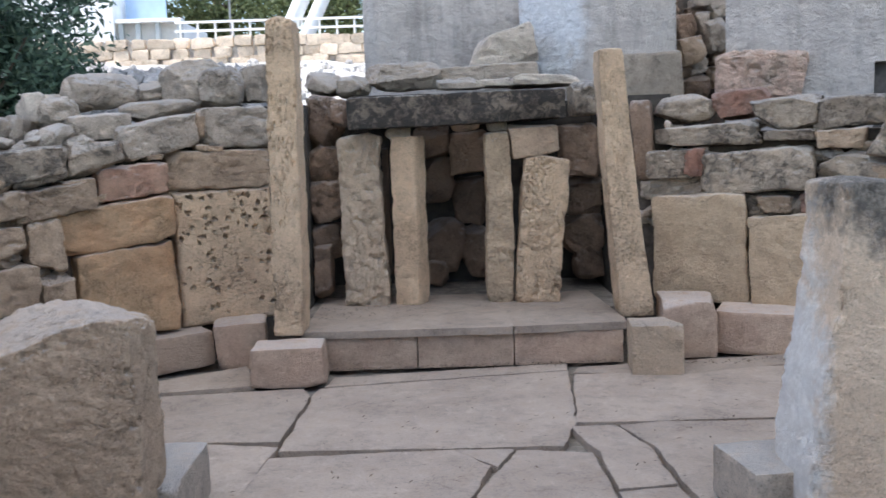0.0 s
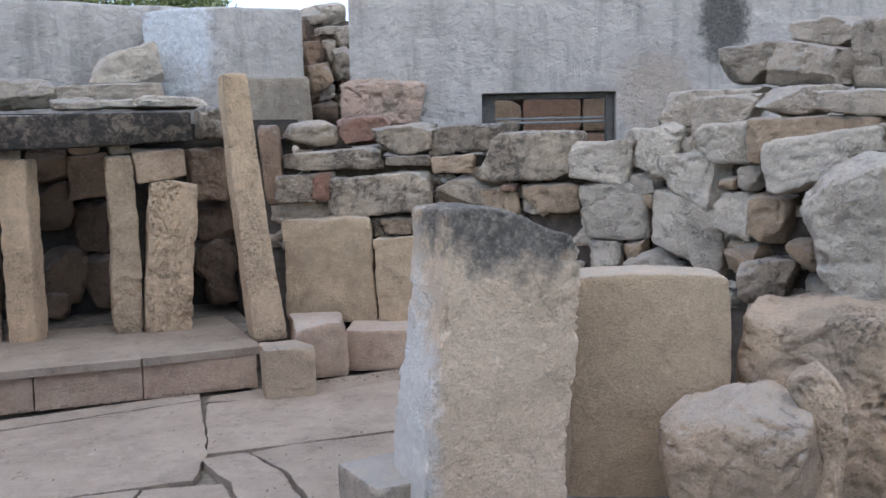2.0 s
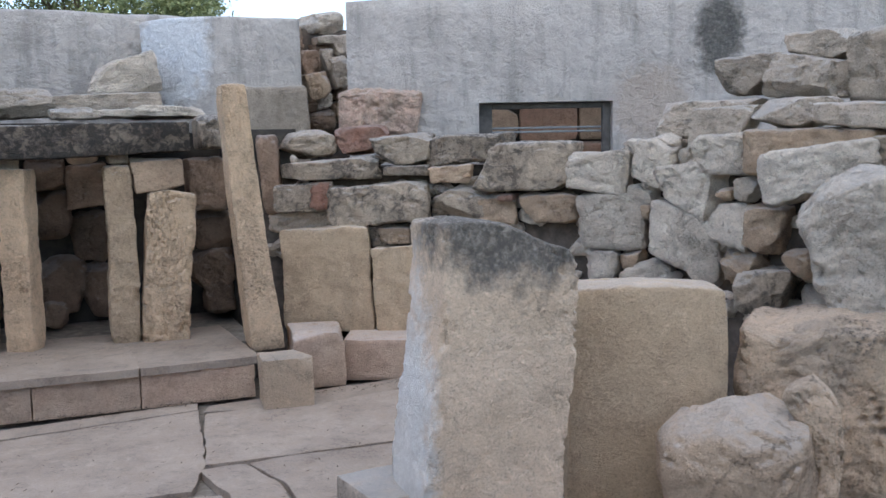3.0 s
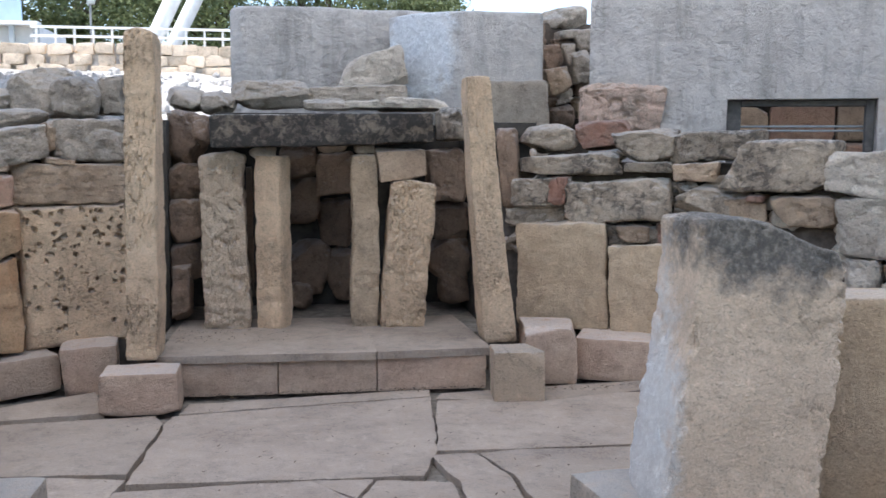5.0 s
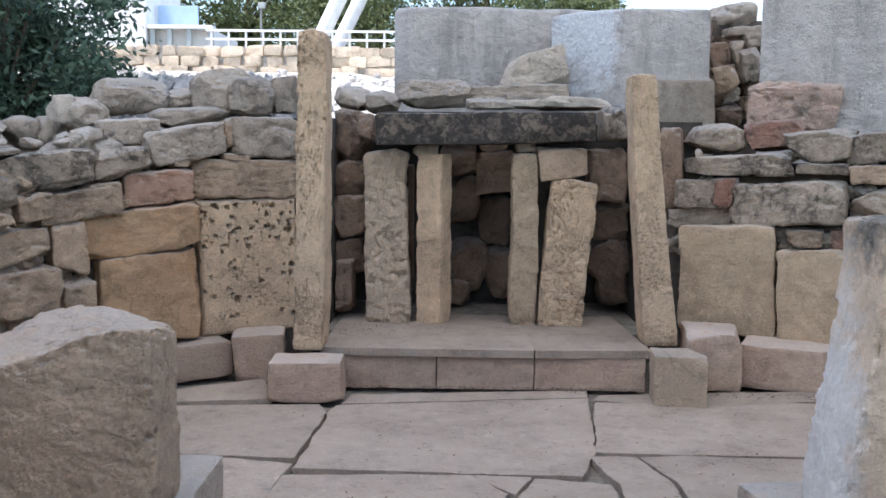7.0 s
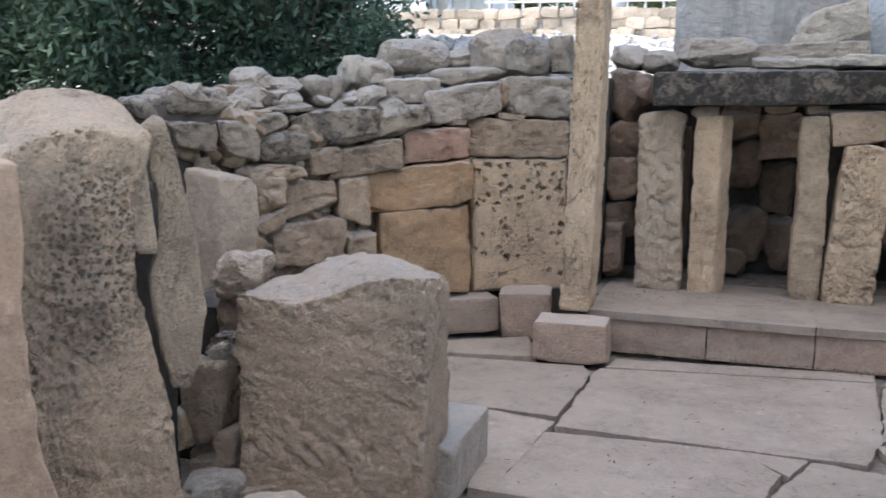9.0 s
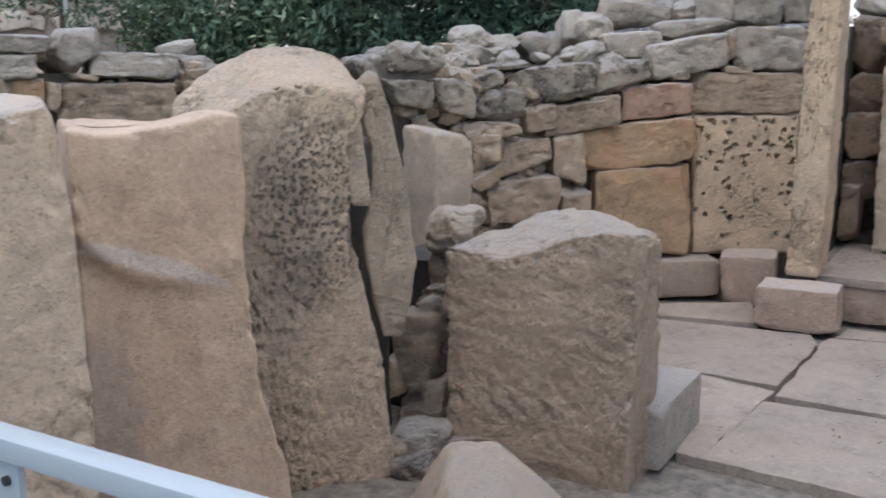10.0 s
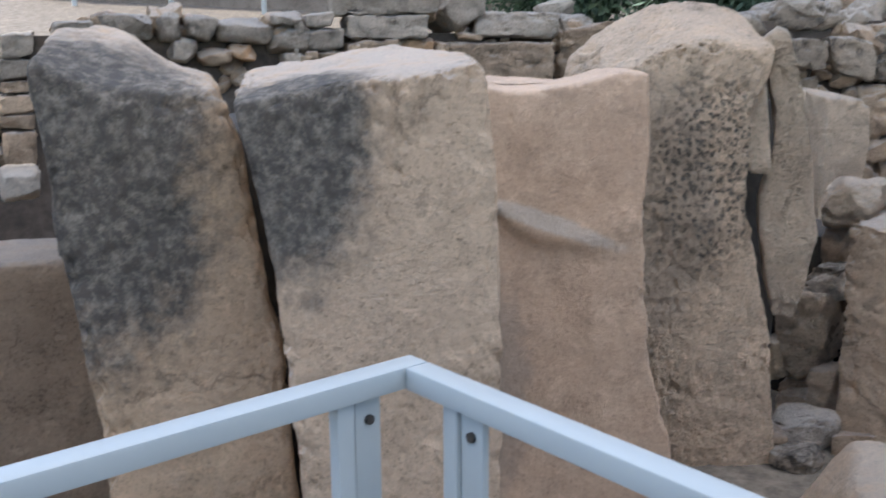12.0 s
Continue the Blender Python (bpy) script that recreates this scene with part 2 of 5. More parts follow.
def render_coat(name, base, second, streak):
    """Old cement render: clouds, rain streaks, trowel lumps and fine grit."""
    m, t, b = nodes_of(name, 0.92)
    tc = t.nodes.new("ShaderNodeTexCoord")
    mp = t.nodes.new("ShaderNodeMapping")
    mp.inputs["Scale"].default_value = (3.2, 3.2, 0.45)
    t.links.new(tc.outputs["Object"], mp.inputs["Vector"])
    cloud = node(t, "ShaderNodeTexNoise", {"Vector": tc.outputs["Object"]}, Scale=1.5, Detail=8.0, Roughness=0.65)
    lump = node(t, "ShaderNodeTexNoise", {"Vector": tc.outputs["Object"]}, Scale=6.5, Detail=10.0, Roughness=0.68)
    grit = node(t, "ShaderNodeTexNoise", {"Vector": tc.outputs["Object"]}, Scale=60.0, Detail=5.0, Roughness=0.7)
    rain = node(t, "ShaderNodeTexNoise", {"Vector": mp.outputs[0]}, Scale=1.6, Detail=7.0, Roughness=0.6)
    c = blend(t, ramp(t, cloud.outputs["Fac"], 0.34, 0.66), base, second)
    c = blend(t, times(t, ramp(t, rain.outputs["Fac"], 0.5, 0.68), 0.6), c, streak)
    c = blend(t, times(t, ramp(t, lump.outputs["Fac"], 0.5, 0.68), 0.45), c, tuple(v * 0.62 for v in second))
    c = blend(t, times(t, ramp(t, lump.outputs["Fac"], 0.46, 0.32), 0.4), c, tuple(v * 1.25 for v in base))
    c = blend(t, times(t, ramp(t, grit.outputs["Fac"], 0.55, 0.7), 0.35), c, tuple(v * 0.5 for v in base))
    t.links.new(c, b.inputs["Base Color"])
    tall = node(t, "ShaderNodeMath", {0: lump.outputs["Fac"], 1: times(t, grit.outputs["Fac"], 0.2)}, operation="ADD")
    bm_ = node(t, "ShaderNodeBump", {"Height": tall.outputs[0]}, Strength=1.0, Distance=0.09)
    t.links.new(bm_.outputs[0], b.inputs["Normal"])
    return m


PLASTER = render_coat("grey cement render", (0.58, 0.525, 0.465), (0.46, 0.415, 0.365), (0.29, 0.26, 0.23))
STAINWALL = render_coat("stained cement render", (0.60, 0.54, 0.48), (0.48, 0.43, 0.38), (0.30, 0.27, 0.235))
STAINWALL = patched("", None, None, (3.67, 0.0, 2.85), (0.26, 0.4, 0.4), ((0.06, 0.058, 0.052), (0.16, 0.15, 0.13)), STAINWALL, strength=0.85)
STAINWALL = patched("", None, None, (3.0, 0.0, 2.15), (0.4, 0.4, 0.4), ((0.42, 0.32, 0.24), (0.50, 0.40, 0.31)), STAINWALL, strength=0.6)
LITWALL = render_coat("cement render with painted light", (0.58, 0.525, 0.465), (0.46, 0.415, 0.365), (0.29, 0.26, 0.23))
LITWALL = patched("", None, None, (1.05, 9.9, 2.75), (0.42, 0.5, 0.55), ((0.66, 0.67, 0.67), (0.80, 0.81, 0.81)), LITWALL, strength=0.85)
PAINT = plain("white painted steel", (0.40, 0.42, 0.40), 0.35, 0, 0.02, 6, 0.02)
WHITEWALL = plain("white limewash", (0.85, 0.84, 0.8), 0.85, 0, 0.08, 4, 0.2)
GRAVEL = plain("pale gravel", (0.46, 0.43, 0.39), 0.95, 0, 0.3, 7, 0.9)
ASHLAR = limestone("sunlit ashlar", (0.76, 0.67, 0.55), (0.68, 0.58, 0.46), 0.02, 0.2, 0.2, 0.4)
PALEROCK = limestone("pale dry stone", (0.50, 0.45, 0.40), (0.42, 0.375, 0.335), 0.02, 0.2, 0.2, 0.5, vary=0.3)
BLUE = plain("pale blue sheet", (0.42, 0.55, 0.70), 0.6, 0, 0.05)
DARKMETAL = plain("dark bolt steel", (0.09, 0.08, 0.07), 0.5, 0.7, 0.2)
SHADE_EARTH = plain("earth darkened as shade", (0.06, 0.05, 0.04), 0.95, 0, 0.3, 10, 0.5)
BANK = plain("grey gravel", (0.30, 0.285, 0.265), 0.95, 0, 0.35, 8, 0.9)
ZINC = plain("dull zinc", (0.30, 0.30, 0.29), 0.5, 0.4, 0.1)
DARKFRAME = plain("dark cement", (0.11, 0.10, 0.09), 0.9, 0, 0.25, 12, 0.4)
LITTER = plain("dry leaf", (0.12, 0.085, 0.055), 0.8, 0, 0.4, 20, 0.2)
BARK = plain("bark", (0.11, 0.085, 0.06), 0.9, 0, 0.3, 12, 0.6)


def leaf_material(name, dark, light):
    m, t, b = nodes_of(name, 0.5)
    g = t.nodes.new("ShaderNodeNewGeometry")
    c = blend(t, g.outputs["Random Per Island"], dark, light)
    t.links.new(c, b.inputs["Base Color"])
    thin = node(t, "ShaderNodeBsdfTranslucent", {"Color": c})
    mix = t.nodes.new("ShaderNodeMixShader")
    mix.inputs[0].default_value = 0.25
    t.links.new(b.outputs[0], mix.inputs[1])
    t.links.new(thin.outputs[0], mix.inputs[2])
    t.links.new(mix.outputs[0], t.nodes["Material Output"].inputs["Surface"])
    return m


LEAF = leaf_material("dark shrub leaf", (0.028, 0.055, 0.04), (0.14, 0.205, 0.13))
OLIVE = leaf_material("olive leaf", (0.09, 0.12, 0.05), (0.24, 0.27, 0.12))

# the canopy's fabric lets a part of the sun through
FABRIC, ft, fb = nodes_of("white tensile fabric", 0.8)
fb.inputs["Base Color"].default_value = (0.85, 0.84, 0.8, 1)
thin = node(ft, "ShaderNodeBsdfTranslucent", Color=(0.92, 0.90, 0.87, 1))
mixed = ft.nodes.new("ShaderNodeMixShader")
mixed.inputs[0].default_value = 0.85
ft.links.new(fb.outputs[0], mixed.inputs[1])
ft.links.new(thin.outputs[0], mixed.inputs[2])
ft.links.new(mixed.outputs[0], ft.nodes["Material Output"].inputs["Surface"])


# ---- makers ----
def mesh_of(name, bm, material, smooth=True):
    me = bpy.data.meshes.new(name)
    for f in bm.faces:
        f.smooth = smooth
    bm.to_mesh(me)
    bm.free()
    me.materials.append(material)
    if smooth:
        me.set_sharp_from_angle(angle=radians(50))
    return me


def thing(name, label, category, group="", kind=""):
    return tagged(new(name), label, category, group, kind)


def part(name, bm, material, parent, label="", smooth=True):
    ob = new(name, mesh_of(name, bm, material, smooth))
    ob.parent = parent
    return tagged(ob, label)


def solid(name, bm, material, label, category, group="", kind="", smooth=True):
    return tagged(new(name, mesh_of(name, bm, material, smooth)), label, category, group, kind)


def box(bm, x0, x1, y0, y1, z0, z1, bevel=0.0):
    m = Matrix.Translation(((x0 + x1) / 2, (y0 + y1) / 2, (z0 + z1) / 2)) @ Matrix.Diagonal((x1 - x0, y1 - y0, z1 - z0, 1))
    made = bmesh.ops.create_cube(bm, size=1, matrix=m)
    if bevel:
        edges = list({e for v in made["verts"] for e in v.link_edges})
        bmesh.ops.bevel(bm, geom=edges, offset=bevel, segments=2, profile=0.6, affect="EDGES")


def rod(bm, a, b, r, sides=8, r2=None):
    a, b = Vector(a), Vector(b)
    turn = (b - a).to_track_quat("Z", "Y").to_matrix().to_4x4()
    bmesh.ops.create_cone(bm, cap_ends=True, segments=sides, radius1=r, radius2=r if r2 is None else r2, depth=(b - a).length, matrix=Matrix.Translation((a + b) / 2) @ turn)


SEED = [11]


def rock(w, d, h, tap=0.0, side=0.0, skew=0.0, p=5.0, amp=1.0, n=5, rag=0.0):
    """A stone: front face at y = 0, body behind it. tap, side, skew: how its outline departs from a rectangle. p: small is rounded and
    chipped, large is squared. rag: small-scale raggedness."""
    SEED[0] += 1
    rnd = random.Random(SEED[0])
    off = Vector((SEED[0] * 3.71, SEED[0] * 1.93, SEED[0] * 0.77))
    chips = []
    for _ in range(9 if p < 5 else 6 if p < 9 else 3 if p < 30 else 0):
        a = Vector((rnd.gauss(0, 1), rnd.gauss(0, 0.8), rnd.gauss(0, 1))).normalized()
        reach = abs(a.x) + abs(a.y) + abs(a.z)
        chips.append((a, rnd.uniform(0.82, 1.05) if p < 3.6 else reach * (rnd.uniform(0.68, 0.88) if p < 5 else rnd.uniform(0.78, 0.94))))
    bm = bmesh.new()
    bmesh.ops.create_cube(bm, size=2)
    bmesh.ops.subdivide_edges(bm, edges=bm.edges[:], cuts=n, use_grid_fill=True)
    small = min(w, h)
    q_ = 3 + p * 2.2 if p >= 3.6 else 4.0 if p >= 3 else 2.6
    for v in bm.verts:
        c = v.co
        s = (abs(c.x) ** q_ + abs(c.y) ** q_ + abs(c.z) ** q_) ** (-1 / q_)
        q = c * s
        for a, far_ in chips:
            over = q.dot(a) - far_
            if over > 0:
                q = q - a * over
        grow = 1.13 if p < 3.6 else 1.06 if p < 6 else 1.03 if p < 10 else 1.005
        x = q.x * w / 2 * grow * (1 + tap * q.z) + skew * q.z * h / 2
        z = q.z * h / 2 * grow * (1 + side * q.x)
        g = Vector((x, q.y * d / 2, z))
        out = Vector((abs(c.x) ** 5 * (1 if c.x > 0 else -1), abs(c.y) ** 5 * (1 if c.y > 0 else -1), abs(c.z) ** 5 * (1 if c.z > 0 else -1))).normalized()
        k = noise.noise_vector(g * (1.6 / small) + off) * 0.05 * small * amp
        k += noise.noise_vector(g * (5.0 / small) + off) * 0.018 * small * amp
        if rag:
            f = noise.fractal(g * 11 + off, 0.75, 2.2, 4)
            k += out * rag * (0.45 if p >= 8 else 1.0) * (1.5 * f - 1.1 * abs(f))
        v.co = g + k + Vector((0, d / 2, 0))
    bm.normal_update()
    return bm


def between(values, u):
    u = min(0.9999, max(0.0, u)) * (len(values) - 1)
    i = int(u)
    return values[i] + (values[i + 1] - values[i]) * (u - i)


def shaped(name, label, category, group, material, x, y, yaw, z0, left, right, top, d, p=12, n=40, amp=0.4, rag=0.005, rear=0.0, bow=0.0, pit=0.0, scar=0.0, back=(), ledge=0.0, grit=15.0, cells=40.0, face=0.4):
    """A large stone standing at (x, y): its two flanks at even heights, its top at even steps across, its thickness.
    rear: how far the top rises to the back; back: its heights there. ledge: depth of bedding ledges. grit: how fine the raggedness is, face: how much of it the flat of the faces takes. bow: hollow of the face. pit: depth of eroded holes, cells: how close they lie. scar: a worn crescent across the face."""
    SEED[0] += 1
    off = Vector((SEED[0] * 3.71, SEED[0] * 1.93, SEED[0] * 0.77))
    z1 = max(top)
    bm = bmesh.new()
    bmesh.ops.create_cube(bm, size=2)
    bmesh.ops.subdivide_edges(bm, edges=bm.edges[:], cuts=n, use_grid_fill=True)
    for v in bm.verts:
        c = v.co
        q = c * (abs(c.x) ** p + abs(c.y) ** p + abs(c.z) ** p) ** (-1 / p)
        u, f = (q.x + 1) / 2, (q.z + 1) / 2
        t_ = between(top, u) + ((between(back, u) - between(top, u)) if back else rear) * (q.y + 1) / 2
        z = z0 + f * (t_ - z0)
        k = (z - z0) / (z1 - z0)
        gx = between(left, k) * (1 - u) + between(right, k) * u
        gy = (q.y + 1) / 2 * d
        if q.y < 0:
            gy += bow * (1 - q.x * q.x)
            if scar:
                line = 0.69 + 0.09 * (q.x - 0.15) ** 2
                band = (line - f) / 0.03
                fade = min(1.0, max(0.0, (0.35 - q.x) / 0.5))
                gy += 0.03 * scar * fade / (1 + math.exp(-4 * band)) * max(0.0, 1 - max(0.0, line - f) * 1.2)
                gy -= 0.014 * scar * math.exp(-band * band) * max(0.0, 1 - abs(q.x) ** 3)
        g = Vector((gx, gy, z))
        j = noise.noise_vector(g * 3.1 + off) * 0.03 * amp + noise.noise_vector(g * 7 + off) * 0.016 * amp
        out = Vector((abs(c.x) ** 5 * (1 if c.x > 0 else -1), abs(c.y) ** 5 * (1 if c.y > 0 else -1), abs(c.z) ** 5 * (1 if c.z > 0 else -1))).normalized()
        f_ = noise.fractal(g * grit + off, 0.8, 2.2, 4)
        worn = rag * (face + (1.5 - face) * max(min(abs(c.x), abs(c.z)), min(abs(c.x), abs(c.y)), min(abs(c.y), abs(c.z))) ** 10)
        worn *= 0.6 + 1.4 * max(0.0, noise.noise(g * 3.7 - off))
        j += out * worn * (1.6 * f_ - 1.2 * abs(f_)) + noise.noise_vector(g * 23 + off) * worn * 0.4
        if pit:
            where = max(0.0, noise.noise(g * 2.3 + off) + 0.12)
            if where > 0:
                cell = noise.voronoi(g * Vector((1, 1, 0.8)) * cells + off)[0][0]
                j += Vector((0, 1, 0) if q.y < -0.9 else (0, 0, 0)) * pit * min(1.0, where * 2.5) * max(0.0, 1 - cell / 0.4)
        if ledge:
            k = noise.noise(Vector((g.x * 5, g.y * 5, g.z * 13)) + off) + 0.5 * noise.noise(Vector((g.x * 11, g.y * 11, g.z * 24)) + off)
            j += Vector((0.35 * q.x ** 5, q.y ** 5, 0)) * ledge * (k - abs(k) * 0.6 + 0.5 * noise.noise(g * 31 + off))
        v.co = g + j
    bm.normal_update()
    ob = solid(name, bm, material, label, category, group)
    ob.matrix_basis = pose(x, y, 0, 0, 0, yaw)
    return ob


def facing(x, y, z, yaw, roll, lean=0.0):
    return pose(x, y, z, 0, 0, yaw) @ pose(0, 0, 0, -lean, -roll, 0)


def block(wall, material, x, y, z, yaw, w, d, h, roll=0.0, tap=0.0, side=0.0, skew=0.0, p=5.0):
    """One stone of a dry wall, by the middle of its front face."""
    n = 30 if w * h > 0.1 else 20 if w * h > 0.03 else 11
    ob = new("stone", mesh_of("stone", rock(w, d, h, tap, side, skew, p, 1.0, n, rag=0.012), material))
    ob.matrix_basis = facing(x, y, z, yaw, roll)
    ob.parent = wall
    return ob


def megalith(name, label, material, x, y, z, yaw, w, d, h, roll=0.0, tap=0.0, side=0.0, skew=0.0, p=9.0, n=30, amp=0.7, rag=0.006, group="", lean=0.0, category="standing stone"):
    ob = solid(name, rock(w, d, h, tap, side, skew, p, amp, n, rag=rag), material, label, category, group)
    ob.matrix_basis = facing(x, y, z, yaw, roll, lean)
    return ob


def ribbon(name, label, line, z0, z1, thick, material, category="wall", deep=0.16):
    """The packing of a dry wall, along a line in plan."""
    bm = bmesh.new()
    rows = []
    for i, (x, y) in enumerate(line):
        a, b = Vector(line[max(0, i - 1)]), Vector(line[min(len(line) - 1, i + 1)])
        s = (b - a).normalized()
        nrm = Vector((-s.y, s.x))
        if nrm.dot(Vector((x, y)) - Vector((0, 3))) < 0:
            nrm = -nrm
        f, r = Vector((x, y)) + nrm * deep, Vector((x, y)) + nrm * (deep + thick)
        rows.append([bm.verts.new((*f, z0)), bm.verts.new((*f, z1)), bm.verts.new((*r, z1)), bm.verts.new((*r, z0))])
    for a, b in zip(rows, rows[1:]):
        for k in range(4):
            bm.faces.new((a[k], b[k], b[(k + 1) % 4], a[(k + 1) % 4]))
    bm.faces.new(rows[0]), bm.faces.new(rows[-1][::-1])
    bmesh.ops.recalc_face_normals(bm, faces=bm.faces[:])
    return solid(name, bm, material, label, category, kind="structure", smooth=False)


def prism(bm, plan, z0, z1, soft=0.06, lumps=0.02, cuts=5):
    """An upright block over a plan outline, with worn edges."""
    low = [bm.verts.new((x, y, z0)) for x, y in plan]
    base = bm.faces.new(low)
    made = bmesh.ops.extrude_face_region(bm, geom=[base])
    for v in made["geom"]:
        if isinstance(v, bmesh.types.BMVert):
            v.co.z = z1
    bmesh.ops.recalc_face_normals(bm, faces=bm.faces[:])
    bmesh.ops.bevel(bm, geom=bm.edges[:], offset=soft, segments=3, profile=0.5, affect="EDGES")
    bmesh.ops.triangulate(bm, faces=bm.faces[:])
    bmesh.ops.subdivide_edges(bm, edges=bm.edges[:], cuts=cuts, use_grid_fill=True)
    for v in bm.verts:
        v.co += noise.noise_vector(v.co * 1.9) * lumps + noise.noise_vector(v.co * 7) * lumps * 0.3


def wedges(wall, line, z0, z1, count, material, seed, low=0.02, high=0.055, near=0.10, deep=0.2):
    """Small wedging stones pushed into the joints of a dry wall, a little behind its face."""
    rnd = random.Random(seed)
    bm = bmesh.new()
    legs = [(Vector(a), Vector(b)) for a, b in zip(line, line[1:])]
    for i in range(count):
        a, b = legs[rnd.randrange(len(legs))]
        s = (b - a).normalized()
        nrm = Vector((-s.y, s.x))
        if nrm.dot(a - Vector((0, 3))) < 0:
            nrm = -nrm
        q = a.lerp(b, rnd.random()) + nrm * rnd.uniform(near, deep)
        r = rnd.uniform(low, high)
        turn = pose(q.x, q.y, rnd.uniform(z0, z1), rnd.uniform(-30, 30), rnd.uniform(-40, 40), math.degrees(math.atan2(s.y, s.x)))
        made = bmesh.ops.create_icosphere(bm, subdivisions=2, radius=1, matrix=turn @ Matrix.Diagonal((r * rnd.uniform(1.0, 2.2), r * 1.4, r, 1)))
        off = Vector((i * 1.7, i * 0.6, seed))
        for v in made["verts"]:
            v.co += noise.noise_vector(v.co * 14 + off) * r * 0.7
    ob = part("wedge_stones", bm, material, wall, smooth=False)
    ob["kind"] = "stuff"


# ---- ground ----
def ground_height(x, y):
    ex = x / (4.7 if x > 0 else 4.2 + 1.9 * min(1.0, max(0.0, (5.6 - y) / 1.4)))
    out = math.hypot(ex, max(0.0, y - 4) / 5.1) - 1
    k = min(1.0, max(0.0, out / 0.2))
    k = k * k * (3 - 2 * k)
    rise = min(2.1, max(0.0, y - 10.5) * 0.19) + min(0.8, max(0.0, -x - 6) * 0.1)
    return -0.05 + 1.4 * k + rise * k


bm = bmesh.new()
steps = [-900, -300, -100, -50, -30, -22] + [-16 + 0.4 * i for i in range(81)] + [22, 30, 50, 100, 300, 900]
far = [-900, -300, -100, -40, -20, -10] + [-6 + 0.4 * i for i in range(86)] + [34, 45, 70, 120, 300, 900]
grid = [[bm.verts.new((x, y, ground_height(x, y) + (0.05 * noise.noise((x * 1.3, y * 1.3, 0)) if y > 9 else 0))) for x in steps] for y in far]
for a, b in zip(grid, grid[1:]):
    for i in range(len(steps) - 1):
        bm.faces.new((a[i], a[i + 1], b[i + 1], b[i]))
solid("ground", bm, EARTH, "bare brown earth with dust and small stones", "ground", kind="structure")


# ---- dry walls: packing, and stones set in it ----
wall_west = ribbon("wall_west", "curved dry-stone apse wall of grey, orange and pink limestone", [(-1.25, 7.75), (-2.1, 7.25), (-2.9, 6.45), (-3.4, 5.5), (-3.62, 4.8)], -0.05, 1.66, 1.0, CORE, deep=0.2)
wall_far_west = ribbon("wall_far_west", "rough dry-stone wall of grey rubble behind the megaliths", [(-3.2, 6.2), (-4.3, 4.6), (-5.0, 3.2), (-5.6, 1.0), (-5.8, -2)], -0.05, 1.6, 0.4, CORE)
wall_east = ribbon("wall_east", "curved dry-stone apse wall of grey and pale limestone", [(1.3, 7.9), (2.3, 7.5), (3.2, 6.95), (3.9, 6.1), (4.25, 5.1), (4.35, 4.0), (4.3, 2.5)], -0.05, 1.62, 0.8, CORE, deep=0.22)
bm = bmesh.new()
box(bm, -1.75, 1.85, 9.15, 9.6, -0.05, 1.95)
niche_rubble = solid("wall_niche", bm, SHADE_EARTH, "rubble wall with painted shade closing the back of the altar niche", "wall", kind="structure", smooth=False)
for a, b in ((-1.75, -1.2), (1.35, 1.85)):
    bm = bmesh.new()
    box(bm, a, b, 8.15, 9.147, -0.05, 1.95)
    part("side_packing", bm, SHADE_EARTH, niche_rubble, smooth=False)
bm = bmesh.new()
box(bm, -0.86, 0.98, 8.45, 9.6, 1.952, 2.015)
part("roof_slab", bm, SHADE_EARTH, niche_rubble, smooth=False)
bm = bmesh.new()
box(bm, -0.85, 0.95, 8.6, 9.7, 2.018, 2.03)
niche_cap = solid("wall_niche_top", bm, SHADE_EARTH, "loose flat stones lying on the roof of the altar niche", "wall", kind="structure", smooth=False)
bm = bmesh.new()
box(bm, 2.15, 3.5, 10.42, 10.9, 1.0, 3.08)
cairn = solid("wall_infill", bm, CORE, "loose rubble filling the gap between two rendered walls", "wall", kind="structure", smooth=False)
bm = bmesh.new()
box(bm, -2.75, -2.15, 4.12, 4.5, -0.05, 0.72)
rubble_column = solid("wall_packing", bm, SHADE_EARTH, "small packing stones stacked between two megaliths", "wall", kind="structure", smooth=False)
# wall west
block(wall_west, GREY, -2.78, 6.57, 1.544, 37, 0.348, 0.35, 0.238, 9.7, -0.02, -0.09, 0.18, 5)
block(wall_west, GREY, -2.49, 6.86, 1.590, 35, 0.435, 0.35, 0.189, 13.1, -0.10, -0.23, 0.03, 4)
block(wall_west, ASHEN, -2.14, 7.21, 1.722, 34, 0.553, 0.35, 0.234, 10.9, 0.06, -0.03, 0.01, 5)
block(wall_west, ASHEN, -1.63, 7.52, 1.781, 23, 0.524, 0.35, 0.291, -1.3, 0.01, 0.08, -0.02, 5)
block(wall_west, TAN, -1.78, 7.44, 1.460, 24, 0.781, 0.40, 0.287, -0.7, -0.00, 0.02, -0.01, 7)
block(wall_west, PINK, -2.31, 7.04, 1.398, 35, 0.508, 0.40, 0.244, 6.1, 0.00, -0.05, 0.10, 7)
block(wall_west, TAN, -2.71, 6.63, 1.300, 36, 0.540, 0.35, 0.200, 7.4, -0.00, -0.04, 0.16, 6)
block(wall_west, ORANGE, -2.41, 6.93, 1.094, 35, 0.842, 0.40, 0.315, 5.0, -0.00, 0.05, 0.08, 8)
block(wall_west, ORANGE, -2.37, 6.97, 0.614, 35, 0.722, 0.40, 0.620, 1.0, -0.01, 0.06, 0.02, 10)
block(wall_west, TAN, -3.14, 5.99, 1.083, 49, 0.211, 0.30, 0.218, 12.4, 0.02, -0.15, 0.23, 4)
block(wall_west, TAN, -2.99, 6.28, 1.059, 48, 0.388, 0.30, 0.215, 9.1, -0.04, -0.25, 0.18, 4)
